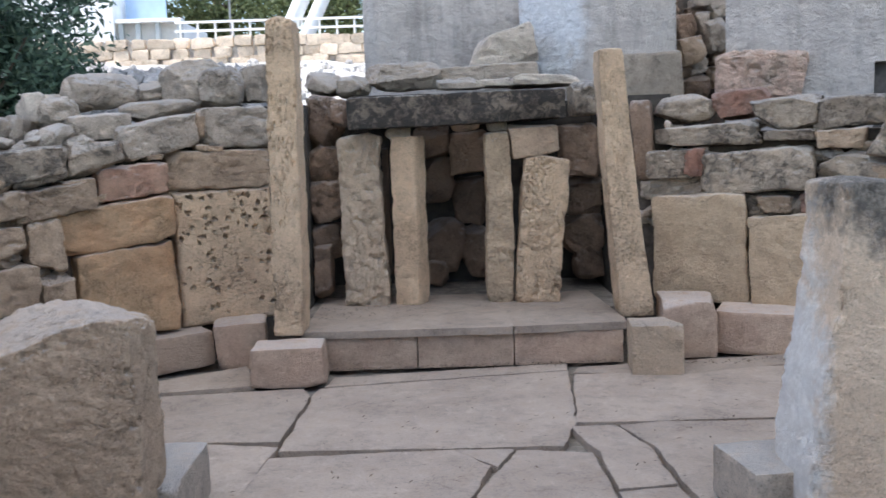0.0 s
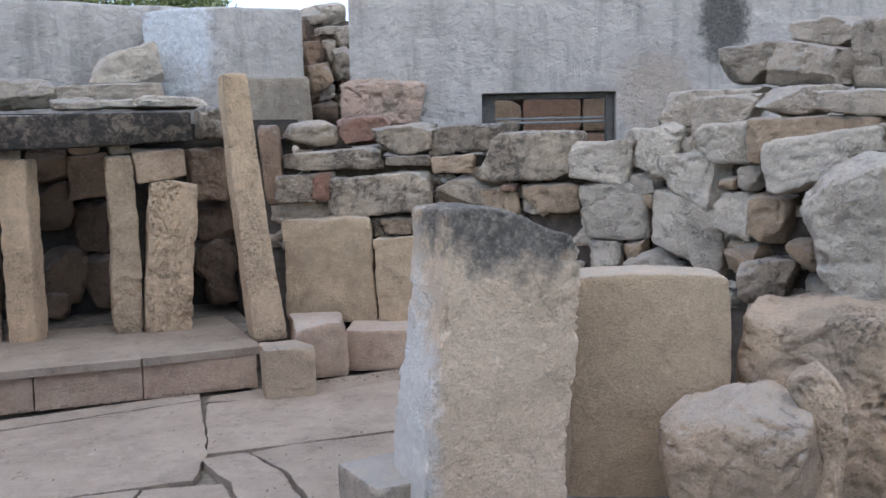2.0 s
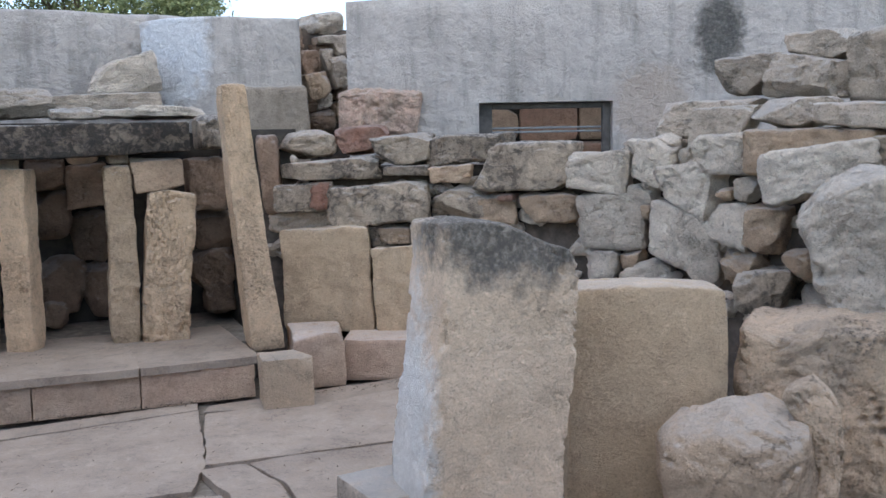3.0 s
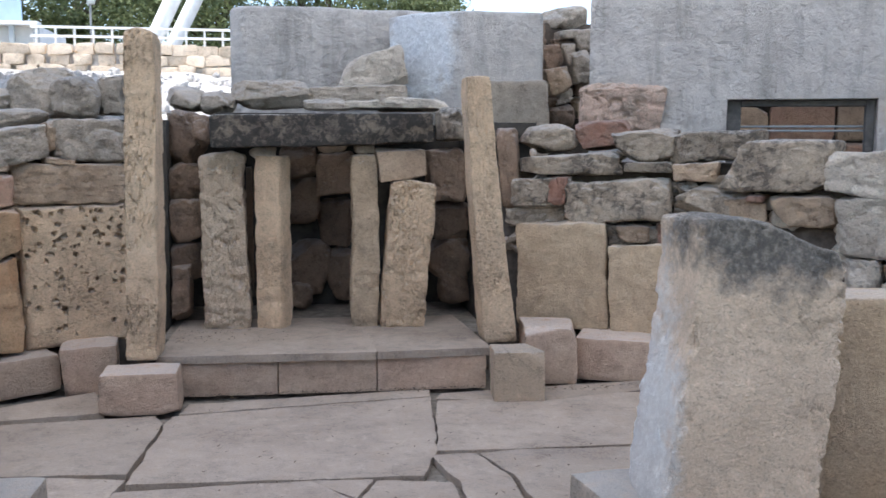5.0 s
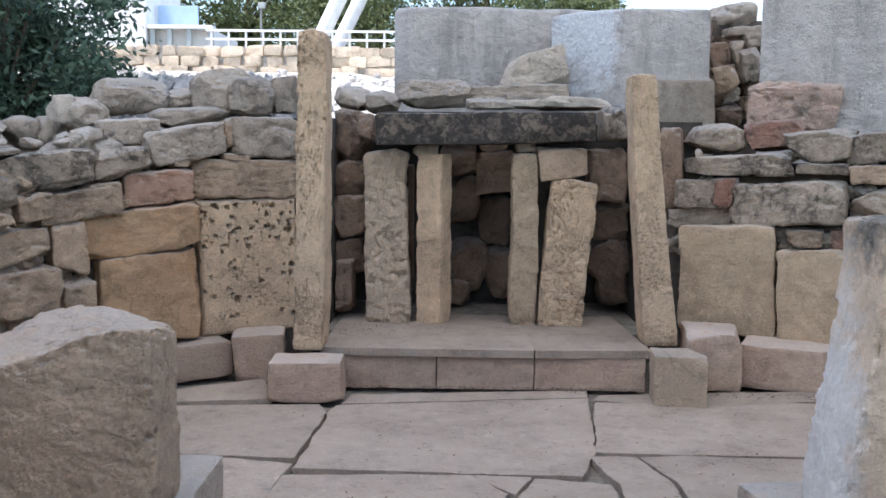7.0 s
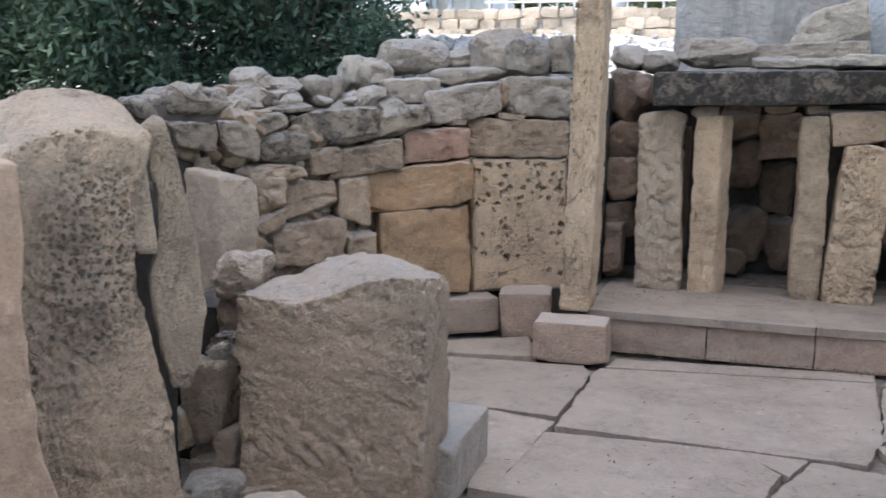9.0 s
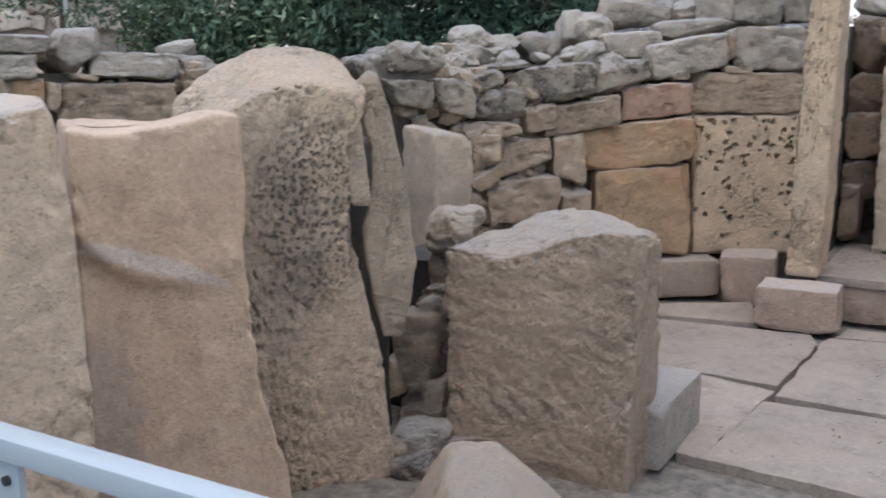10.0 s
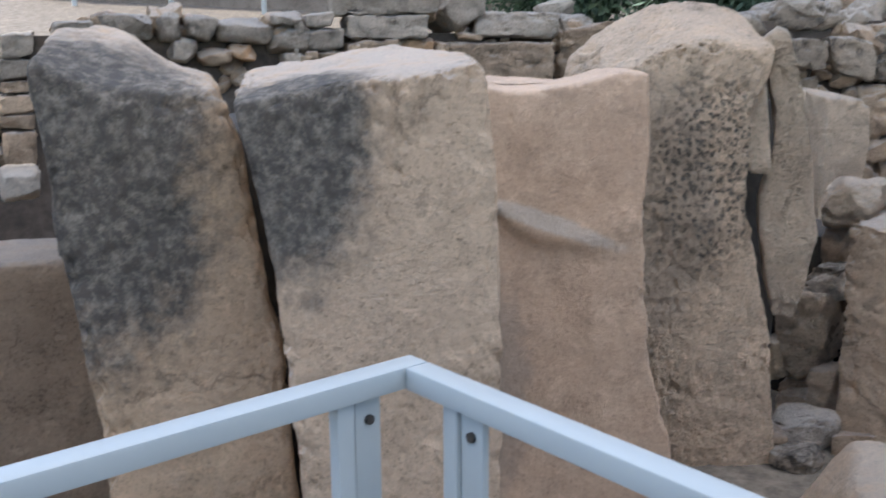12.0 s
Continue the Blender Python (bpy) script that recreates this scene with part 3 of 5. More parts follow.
block(wall_west, TAN, -3.14, 5.99, 0.890, 49, 0.234, 0.30, 0.134, 13.2, 0.11, 0.15, 0.34, 4)
block(wall_west, TAN, -3.00, 6.25, 0.722, 48, 0.590, 0.30, 0.297, 3.1, -0.01, 0.07, 0.03, 6)
block(wall_west, TAN, -2.78, 6.57, 1.010, 37, 0.233, 0.30, 0.311, -8.5, -0.07, 0.14, -0.19, 5)
block(wall_west, TAN, -2.74, 6.61, 0.680, 36, 0.212, 0.30, 0.211, 3.0, -0.00, -0.02, 0.04, 5)
block(wall_west, TAN, -3.19, 5.90, 0.675, 49, 0.109, 0.30, 0.236, -1.5, -0.06, 0.02, 0.01, 5)
block(wall_west, TAN, -3.11, 6.04, 1.218, 49, 0.383, 0.30, 0.123, 3.6, -0.05, -0.11, -0.19, 4)
block(wall_west, GREY, -3.10, 6.07, 1.385, 49, 0.388, 0.35, 0.194, 5.9, 0.19, 0.04, -0.34, 4)
block(wall_west, GREY, -2.89, 6.46, 1.544, 37, 0.588, 0.35, 0.209, 9.1, 0.01, -0.09, 0.08, 5)
block(wall_west, GREY, -3.40, 5.49, 1.471, 59, 0.285, 0.35, 0.170, -5.9, 0.13, 0.13, -0.42, 4)
block(wall_west, GREY, -3.25, 5.79, 1.444, 50, 0.291, 0.35, 0.222, -6.2, 0.21, 0.12, -0.33, 4)
block(wall_west, TAN, -2.93, 6.40, 1.289, 48, 0.231, 0.30, 0.179, 7.5, 0.04, -0.03, 0.12, 5)
block(wall_west, GREY, -3.20, 6.05, 1.534, 49, 0.305, 0.35, 0.184, -0.4, 0.03, -0.06, 0.04, 3.5)
block(wall_west, GREY, -3.45, 5.77, 1.654, 50, 0.418, 0.35, 0.120, 1.2, 0.06, 0.06, -0.24, 3.5)
block(wall_west, TAN, -3.49, 6.22, 1.730, 50, 0.201, 0.35, 0.157, 3.0, 0.05, 0.00, -0.06, 4)
block(wall_west, TAN, -3.32, 6.43, 1.712, 49, 0.377, 0.35, 0.124, 1.2, -0.02, 0.04, 0.08, 4)
block(wall_west, ASHEN, -3.55, 6.62, 1.868, 49, 0.247, 0.35, 0.157, 3.1, 0.00, 0.06, 0.00, 3)
block(wall_west, ASHEN, -3.38, 6.76, 1.809, 49, 0.236, 0.35, 0.133, 3.0, -0.03, 0.07, 0.00, 3)
block(wall_west, ASHEN, -3.17, 6.95, 1.805, 48, 0.265, 0.35, 0.194, 2.7, 0.01, 0.01, -0.02, 3)
block(wall_west, WHITE, -3.00, 7.14, 1.918, 36, 0.164, 0.35, 0.276, 7.6, 0.09, -0.01, 0.02, 3.5)
block(wall_west, ASHEN, -2.85, 7.14, 1.912, 36, 0.242, 0.35, 0.219, 7.4, 0.02, 0.03, 0.04, 3.5)
block(wall_west, GREY, -3.63, 5.76, 1.687, 59, 0.375, 0.35, 0.161, 1.4, -0.11, -0.06, 0.16, 3.5)
block(wall_west, GREY, -3.67, 5.36, 1.659, 60, 0.194, 0.30, 0.105, 5.6, -0.10, 0.03, 0.12, 4)
block(wall_west, ASHEN, -2.63, 7.60, 2.091, 35, 0.497, 0.50, 0.255, 3.0, -0.01, -0.05, 0.05, 3)
block(wall_west, ASHEN, -2.02, 8.18, 2.149, 24, 0.587, 0.50, 0.375, 1.4, -0.02, 0.02, -0.00, 3)
block(wall_west, ASHEN, -1.83, 8.07, 2.118, 24, 0.346, 0.40, 0.300, 4.0, -0.01, 0.01, 0.03, 3.5)
block(wall_west, ASHEN, -1.63, 8.40, 2.156, 23, 0.232, 0.40, 0.293, 4.8, 0.04, 0.04, 0.05, 4)
block(wall_west, ASHEN, -2.54, 7.13, 1.802, 35, 0.416, 0.40, 0.189, 3.4, 0.00, 0.04, 0.04, 4)
block(wall_west, ASHEN, -2.19, 7.59, 1.929, 34, 0.544, 0.40, 0.145, 4.0, -0.00, -0.04, 0.02, 3.5)
block(wall_west, ASHEN, -2.42, 8.16, 2.091, 34, 0.263, 0.40, 0.173, 5.3, 0.02, 0.07, -0.01, 3.5)
block(wall_west, WHITE, -2.97, 7.29, 1.913, 36, 0.287, 0.40, 0.279, 2.3, 0.04, 0.04, 0.05, 3.5)
block(wall_west, ASHEN, -2.85, 7.21, 1.909, 36, 0.243, 0.40, 0.227, 8.1, 0.08, 0.04, 0.04, 4)
block(wall_west, ASHEN, -3.07, 6.94, 1.800, 37, 0.092, 0.40, 0.195, -0.6, -0.04, -0.02, -0.01, 3)
block(wall_west, TAN, -1.90, 7.42, 1.795, 24, 0.072, 0.20, 0.207, 11.7, 0.13, -0.07, 0.19, 4)
block(wall_west, TAN, -1.84, 7.41, 1.626, 24, 0.201, 0.20, 0.046, -5.0, 0.04, -0.07, -0.08, 4)
block(wall_west, TAN, -2.18, 7.17, 1.575, 34, 0.122, 0.20, 0.046, 6.4, 0.09, 0.07, -0.10, 4)
block(wall_west, TAN, -2.61, 6.74, 1.332, 36, 0.236, 0.30, 0.203, 5.8, 0.02, 0.00, 0.08, 5)
block(wall_west, GREY, -3.11, 6.26, 1.648, 49, 0.302, 0.30, 0.054, 5.6, 0.12, 0.02, -0.75, 4)
block(wall_west, GREY, -3.56, 5.21, 1.645, 59, 0.167, 0.35, 0.121, 3.7, -0.02, 0.04, 0.02, 3.5)
block(wall_west, GREY, -3.52, 5.60, 1.683, 59, 0.323, 0.40, 0.155, 2.4, -0.06, -0.18, 0.14, 4)
# wall far west
block(wall_far_west, ASHEN, -5.04, 3.05, 1.520, 69, 0.047, 0.35, 0.103, -2.0, 0.06, 0.00, 0.09, 3.5)
block(wall_far_west, ASHEN, -4.84, 3.52, 1.635, 60, 0.452, 0.40, 0.131, 0.7, 0.01, -0.05, 0.05, 5)
block(wall_far_west, ASHEN, -4.81, 3.58, 1.758, 60, 0.457, 0.40, 0.097, 0.8, 0.01, 0.02, 0.04, 7)
block(wall_far_west, ASHEN, -4.65, 3.91, 1.734, 59, 0.292, 0.40, 0.204, 11.1, 0.02, -0.14, 0.27, 3)
block(wall_far_west, ASHEN, -4.49, 4.21, 1.645, 57, 0.478, 0.40, 0.140, -1.5, -0.01, -0.01, 0.10, 4)
block(wall_far_west, TAN, -4.54, 4.12, 1.414, 58, 0.636, 0.40, 0.262, -1.4, -0.00, 0.05, 0.04, 6)
block(wall_far_west, ORANGE, -4.79, 3.61, 1.492, 60, 0.317, 0.35, 0.128, 5.0, 0.25, 0.08, -0.54, 4)
block(wall_far_west, ASHEN, -5.00, 3.19, 1.571, 69, 0.240, 0.35, 0.116, 1.6, -0.05, -0.05, 0.16, 4)
block(wall_far_west, TAN, -4.62, 3.96, 1.574, 58, 0.133, 0.25, 0.054, -2.8, 0.05, 0.07, 0.02, 3)
block(wall_far_west, ASHEN, -5.00, 3.19, 1.676, 69, 0.170, 0.35, 0.073, 4.0, 0.04, 0.04, 0.17, 4)
block(wall_far_west, TAN, -4.98, 3.23, 1.470, 61, 0.155, 0.30, 0.073, 2.4, 0.01, 0.00, -0.04, 4)
block(wall_far_west, TAN, -5.03, 3.08, 1.459, 69, 0.120, 0.30, 0.077, 0.5, -0.02, 0.01, 0.07, 4)
block(wall_far_west, TAN, -4.92, 3.35, 1.497, 61, 0.098, 0.30, 0.094, -0.1, 0.05, -0.03, 0.09, 4)
block(wall_far_west, WHITE, -4.65, 4.74, 1.746, 56, 0.216, 0.40, 0.110, 0.1, 0.01, 0.17, -0.09, 3)
block(wall_far_west, ASHEN, -4.41, 4.60, 1.613, 56, 0.237, 0.40, 0.177, 0.4, 0.04, 0.04, 0.01, 3.5)
block(wall_far_west, TAN, -4.33, 4.64, 1.489, 51, 0.375, 0.40, 0.296, 4.2, -0.03, 0.08, 0.04, 5)
block(wall_far_west, TAN, -4.70, 3.80, 1.472, 59, 0.071, 0.30, 0.152, -7.0, 0.04, 0.05, -0.07, 5)
block(wall_far_west, ASHEN, -5.04, 3.07, 1.630, 69, 0.059, 0.30, 0.073, 8.6, -0.06, -0.05, 0.22, 4)
block(wall_far_west, ASHEN, -5.28, 2.18, 1.644, 72, 0.264, 0.40, 0.120, -2.0, 0.03, 0.04, -0.04, 4)
block(wall_far_west, ASHEN, -5.22, 2.39, 1.640, 71, 0.130, 0.40, 0.140, -1.5, 0.04, -0.01, -0.04, 3.5)
block(wall_far_west, ASHEN, -5.17, 2.56, 1.632, 71, 0.175, 0.40, 0.133, 1.6, -0.00, 0.01, 0.04, 3)
block(wall_far_west, ASHEN, -5.20, 2.46, 1.519, 71, 0.138, 0.30, 0.119, -1.9, 0.04, 0.08, -0.02, 3.2)
block(wall_far_west, TAN, -5.16, 2.62, 1.486, 70, 0.169, 0.30, 0.089, 1.2, 0.02, 0.00, -0.02, 3.5)
block(wall_far_west, ORANGE, -5.12, 2.77, 1.503, 70, 0.142, 0.30, 0.092, 0.5, 0.02, -0.03, 0.03, 3.2)
block(wall_far_west, ASHEN, -5.11, 2.79, 1.618, 70, 0.286, 0.40, 0.133, 1.5, 0.03, 0.03, 0.05, 3.5)
block(wall_far_west, ASHEN, -5.05, 3.03, 1.565, 69, 0.226, 0.40, 0.142, 1.8, 0.03, 0.03, -0.00, 3.5)
block(wall_far_west, ASHEN, -5.05, 3.01, 1.680, 69, 0.180, 0.40, 0.081, 2.8, 0.03, 0.04, 0.01, 3)
block(wall_far_west, ASHEN, -5.05, 3.03, 1.465, 69, 0.096, 0.30, 0.064, 4.6, 0.02, 0.05, -0.00, 4)
block(wall_far_west, TAN, -5.02, 3.13, 1.474, 68, 0.079, 0.30, 0.061, 3.7, 0.04, -0.00, 0.05, 4)
block(wall_far_west, ASHEN, -4.88, 3.44, 1.754, 60, 0.431, 0.40, 0.104, 0.7, 0.00, -0.05, -0.04, 7)
block(wall_far_west, TAN, -4.86, 3.48, 1.526, 60, 0.314, 0.30, 0.082, 2.9, 0.02, -0.08, -0.08, 4)
block(wall_far_west, TAN, -5.42, 1.66, 1.268, 74, 0.154, 0.30, 0.086, -1.0, -0.00, -0.03, 0.08, 5)
block(wall_far_west, TAN, -5.42, 1.65, 1.180, 74, 0.154, 0.30, 0.067, -0.4, -0.00, 0.01, 0.09, 5)
block(wall_far_west, TAN, -5.42, 1.65, 1.047, 74, 0.147, 0.30, 0.166, 0.1, 0.00, -0.01, 0.06, 5)
block(wall_far_west, ASHEN, -5.41, 1.69, 1.556, 74, 0.154, 0.30, 0.119, 3.9, -0.00, 0.02, 0.17, 4)
block(wall_far_west, ASHEN, -5.42, 1.68, 1.440, 74, 0.153, 0.30, 0.099, 0.3, -0.00, -0.01, 0.10, 4)
block(wall_far_west, TAN, -5.42, 1.67, 1.351, 74, 0.154, 0.30, 0.062, 0.9, -0.00, -0.02, 0.11, 4)
block(wall_far_west, WHITE, -4.85, 1.47, 0.935, 74, 0.162, 0.50, 0.131, 1.2, -0.00, 0.01, 0.12, 4)
block(wall_far_west, ASHEN, -5.34, 1.94, 1.637, 73, 0.197, 0.30, 0.063, 2.1, 0.02, 0.05, -0.02, 4)
# wall east
block(wall_east, GREY, 1.88, 7.94, 1.820, -19, 0.464, 0.50, 0.215, 2.7, 0.04, -0.03, -0.12, 3.5)
block(wall_east, GREY, 1.99, 7.62, 1.602, -20, 0.773, 0.45, 0.158, 2.2, -0.01, 0.15, -0.09, 4.5)
block(wall_east, GREY, 1.78, 7.71, 1.380, -19, 0.452, 0.40, 0.228, 1.4, 0.03, 0.05, 0.14, 5)
block(wall_east, RED, 1.91, 7.64, 1.394, -19, 0.155, 0.35, 0.216, 3.6, 0.05, -0.02, 0.14, 5)
block(wall_east, GREY, 2.32, 7.43, 1.317, -27, 0.817, 0.45, 0.324, 4.1, 0.00, -0.01, 0.03, 6)
block(wall_east, GREY, 2.55, 7.41, 1.752, -27, 0.429, 0.40, 0.243, 1.8, 0.17, 0.08, -0.17, 4)
block(wall_east, GREY, 3.02, 7.12, 1.757, -28, 0.673, 0.40, 0.215, 2.6, 0.01, -0.05, 0.07, 5)
block(wall_east, GREY, 3.32, 6.73, 1.607, -42, 0.706, 0.45, 0.356, 0.7, -0.07, 0.01, 0.32, 4.5)
block(wall_east, TAN, 2.86, 7.16, 1.553, -28, 0.332, 0.35, 0.136, 2.1, 0.07, 0.06, -0.04, 6)
block(wall_east, GREY, 2.55, 7.35, 1.589, -27, 0.351, 0.35, 0.077, -0.4, -0.01, 0.06, -0.07, 5)
block(wall_east, GREY, 3.00, 7.07, 1.307, -28, 0.583, 0.40, 0.288, -1.7, -0.21, 0.15, -0.38, 3.5)
block(wall_east, TAN, 3.47, 6.63, 1.282, -42, 0.435, 0.40, 0.219, 0.0, 0.12, 0.03, -0.17, 4)
block(wall_east, TAN, 3.18, 6.96, 1.260, -29, 0.291, 0.35, 0.230, 0.1, -0.01, 0.08, -0.05, 4)
block(wall_east, RED, 3.20, 6.87, 1.364, -41, 0.139, 0.20, 0.058, 1.6, 0.13, 0.06, 0.04, 3)
block(wall_east, TAN, 2.46, 7.41, 1.060, -27, 0.248, 0.35, 0.134, 0.2, 0.03, 0.03, -0.02, 6)
block(wall_east, WHITE, 3.71, 6.33, 1.555, -43, 0.454, 0.40, 0.297, -1.7, 0.01, 0.08, -0.01, 5)
block(wall_east, WHITE, 3.79, 6.24, 1.189, -43, 0.487, 0.40, 0.391, -0.6, 0.01, 0.03, -0.13, 5)
block(wall_east, WHITE, 3.94, 5.98, 1.625, -57, 0.333, 0.40, 0.332, 0.1, 0.13, 0.05, 0.12, 3.8)
block(wall_east, WHITE, 4.04, 5.69, 1.465, -58, 0.484, 0.40, 0.321, -9.9, 0.09, 0.42, 0.06, 4)
block(wall_east, WHITE, 4.04, 5.70, 1.060, -58, 0.560, 0.40, 0.381, -25.5, -0.02, 0.06, -0.43, 5)
block(wall_east, WHITE, 4.14, 5.41, 1.681, -58, 0.402, 0.45, 0.267, 0.5, 0.11, 0.06, -0.14, 5)
block(wall_east, TAN, 4.31, 4.84, 1.685, -69, 0.812, 0.45, 0.290, -1.3, 0.04, -0.00, 0.08, 5)
block(wall_east, WHITE, 4.18, 4.60, 1.591, -69, 0.726, 0.50, 0.272, 12.7, -0.01, -0.28, 0.10, 4)
block(wall_east, WHITE, 4.13, 5.31, 1.205, -59, 0.297, 0.40, 0.290, -5.4, -0.03, 0.22, -0.04, 4)
block(wall_east, TAN, 4.23, 5.10, 1.189, -59, 0.254, 0.40, 0.323, -2.5, 0.19, -0.00, 0.14, 4)
block(wall_east, ASHEN, 4.36, 5.09, 1.952, -69, 0.464, 0.40, 0.183, 0.6, 0.06, -0.03, 0.35, 3.5)
block(wall_east, ASHEN, 4.42, 4.48, 1.914, -70, 0.601, 0.50, 0.150, -2.9, 0.00, 0.14, -0.13, 5)
block(wall_east, ASHEN, 4.56, 5.74, 2.249, -59, 0.397, 0.50, 0.264, -0.3, 0.36, 0.04, 0.13, 4)
block(wall_east, ASHEN, 4.61, 5.19, 2.200, -69, 0.568, 0.50, 0.273, -4.8, -0.01, -0.07, 0.20, 4)
block(wall_east, ASHEN, 4.89, 5.37, 2.431, -69, 0.466, 0.50, 0.196, -2.6, -0.00, 0.12, -0.11, 4)
block(wall_east, ASHEN, 4.25, 5.85, 1.941, -58, 0.588, 0.50, 0.288, -0.7, 0.15, 0.02, 0.38, 4)
block(wall_east, ASHEN, 4.22, 5.56, 1.874, -58, 0.424, 0.40, 0.242, 10.3, 0.04, -0.24, 0.55, 5)
block(wall_east, ASHEN, 4.89, 4.88, 2.256, -70, 0.367, 0.50, 0.456, 4.1, -0.02, 0.10, 0.03, 4)
block(wall_east, WHITE, 4.18, 5.24, 1.443, -59, 0.153, 0.30, 0.155, 1.9, 0.04, 0.02, -0.02, 3)
block(wall_east, TAN, 4.14, 5.40, 1.408, -58, 0.122, 0.30, 0.081, 2.4, 0.08, 0.04, 0.01, 3.2)
block(wall_east, WHITE, 3.91, 6.08, 1.397, -57, 0.191, 0.30, 0.137, -3.2, -0.02, 0.08, -0.14, 3.5)
block(wall_east, WHITE, 3.73, 6.31, 0.846, -43, 0.240, 0.35, 0.227, -1.2, -0.00, 0.04, -0.02, 4)
block(wall_east, TAN, 3.88, 6.13, 0.905, -44, 0.175, 0.30, 0.149, 5.5, 0.02, -0.04, 0.07, 3)
block(wall_east, WHITE, 3.92, 6.03, 0.800, -57, 0.389, 0.30, 0.166, 10.8, -0.14, 0.34, -0.21, 3.5)
block(wall_east, GREY, 4.11, 4.98, 0.779, -59, 0.339, 0.40, 0.277, 1.9, 0.14, 0.14, 0.14, 3.8)
block(wall_east, TAN, 4.15, 5.26, 0.915, -59, 0.275, 0.40, 0.211, -0.8, 0.03, -0.01, -0.06, 3.5)
block(wall_east, TAN, 4.24, 4.81, 0.984, -69, 0.206, 0.40, 0.151, -11.1, -0.01, 0.36, -0.41, 3.5)
block(wall_east, TAN, 3.93, 6.01, 1.263, -57, 0.092, 0.20, 0.099, -4.1, 0.12, 0.01, -0.09, 3.2)
block(wall_east, GREY, 4.41, 4.22, 1.676, -71, 0.208, 0.40, 0.195, -4.6, 0.08, -0.02, -0.20, 4)
block(wall_east, TAN, 4.27, 3.97, 1.569, -71, 0.209, 0.40, 0.128, -2.7, 0.03, 0.19, -0.14, 4)
block(wall_east, RED, 2.35, 7.86, 1.841, -20, 0.434, 0.50, 0.232, 3.6, 0.01, -0.02, 0.01, 4)
block(wall_east, SHADEBROWN, 1.56, 7.90, 1.569, -16, 0.159, 0.40, 0.620, 1.5, -0.02, -0.00, -0.07, 5)
block(wall_east, GREY, 1.80, 7.81, 1.187, -19, 0.521, 0.40, 0.155, 3.4, 0.02, -0.01, -0.06, 5)
block(wall_east, GREY, 2.47, 7.47, 1.052, -27, 0.407, 0.30, 0.162, 1.6, 0.03, -0.09, -0.09, 6)
block(wall_east, RED, 2.73, 7.31, 1.073, -28, 0.197, 0.30, 0.158, 3.5, 0.22, -0.01, 0.23, 6)
block(wall_east, SLAB, 1.92, 7.54, 0.717, -20, 0.719, 0.22, 0.839, 0.4, 0.02, 0.03, -0.05, 12)
block(wall_east, SLAB, 2.47, 7.28, 0.626, -27, 0.466, 0.22, 0.705, -0.0, 0.04, 0.01, -0.03, 12)
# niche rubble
block(niche_rubble, SHADEBROWN, -1.07, 8.30, 1.798, -0, 0.281, 0.40, 0.413, 3.7, -0.00, -0.20, 0.05, 3.5)
block(niche_rubble, SHADEBROWN, -0.16, 8.60, 1.611, -0, 0.293, 0.40, 0.269, 2.7, 0.05, -0.03, 0.01, 4)
block(niche_rubble, SHADEBROWN, -0.13, 8.70, 1.268, -0, 0.307, 0.40, 0.378, -0.7, 0.08, -0.02, 0.03, 3.5)
block(niche_rubble, SHADEBROWN, 0.16, 8.60, 1.487, -0, 0.329, 0.40, 0.376, 4.6, 0.03, 0.01, 0.06, 5)
block(niche_rubble, SHADEBROWN, -0.08, 8.90, 0.632, -0, 0.390, 0.40, 0.465, 4.2, 0.01, -0.01, 0.04, 3.5)
block(niche_rubble, SHADEBROWN, 0.23, 8.90, 0.582, -0, 0.238, 0.40, 0.452, -8.4, 0.01, -0.03, -0.17, 3.5)
block(niche_rubble, SHADEBROWN, -0.15, 8.70, 0.396, -0, 0.214, 0.30, 0.218, -2.4, 0.05, -0.06, -0.06, 3)
block(niche_rubble, SHADEBROWN, 0.19, 8.95, 1.049, -0, 0.304, 0.40, 0.409, -0.3, 0.04, 0.05, -0.06, 3.5)
block(niche_rubble, SHADEBROWN, 1.12, 8.30, 1.500, -0, 0.303, 0.40, 0.415, 1.6, 0.01, 0.01, -0.04, 5)
block(niche_rubble, SHADEBROWN, 1.18, 8.50, 1.094, -0, 0.293, 0.40, 0.307, 1.1, 0.02, -0.03, -0.03, 4)
block(niche_rubble, SHADEBROWN, 1.19, 8.50, 0.758, -0, 0.339, 0.40, 0.348, 5.3, 0.04, -0.00, 0.10, 3.5)
block(niche_rubble, SHADEBROWN, 1.23, 8.50, 0.536, -0, 0.265, 0.40, 0.347, 5.4, -0.06, 0.02, 0.02, 3)
block(niche_rubble, SHADEBROWN, -1.07, 8.20, 1.133, -0, 0.260, 0.40, 0.334, 3.8, 0.01, -0.04, 0.04, 4)
block(niche_rubble, SHADEBROWN, -1.08, 8.20, 0.774, -0, 0.237, 0.40, 0.311, 1.1, -0.00, 0.00, 0.01, 4)
block(niche_rubble, SHADEBROWN, -1.10, 8.00, 0.550, -0, 0.139, 0.30, 0.423, 1.1, -0.00, 0.00, 0.03, 4)
block(niche_rubble, SHADEBROWN, -1.08, 8.25, 1.451, -0, 0.256, 0.40, 0.305, 3.8, 0.00, 0.04, 0.06, 4)
block(niche_rubble, GREY, 1.15, 8.20, 1.937, -0, 0.204, 0.40, 0.269, 4.5, -0.02, 0.03, 0.03, 4)
block(niche_rubble, SHADEBROWN, -0.56, 8.30, 1.024, -0, 0.043, 0.20, 1.062, 1.1, 0.10, 0.00, 0.01, 6)
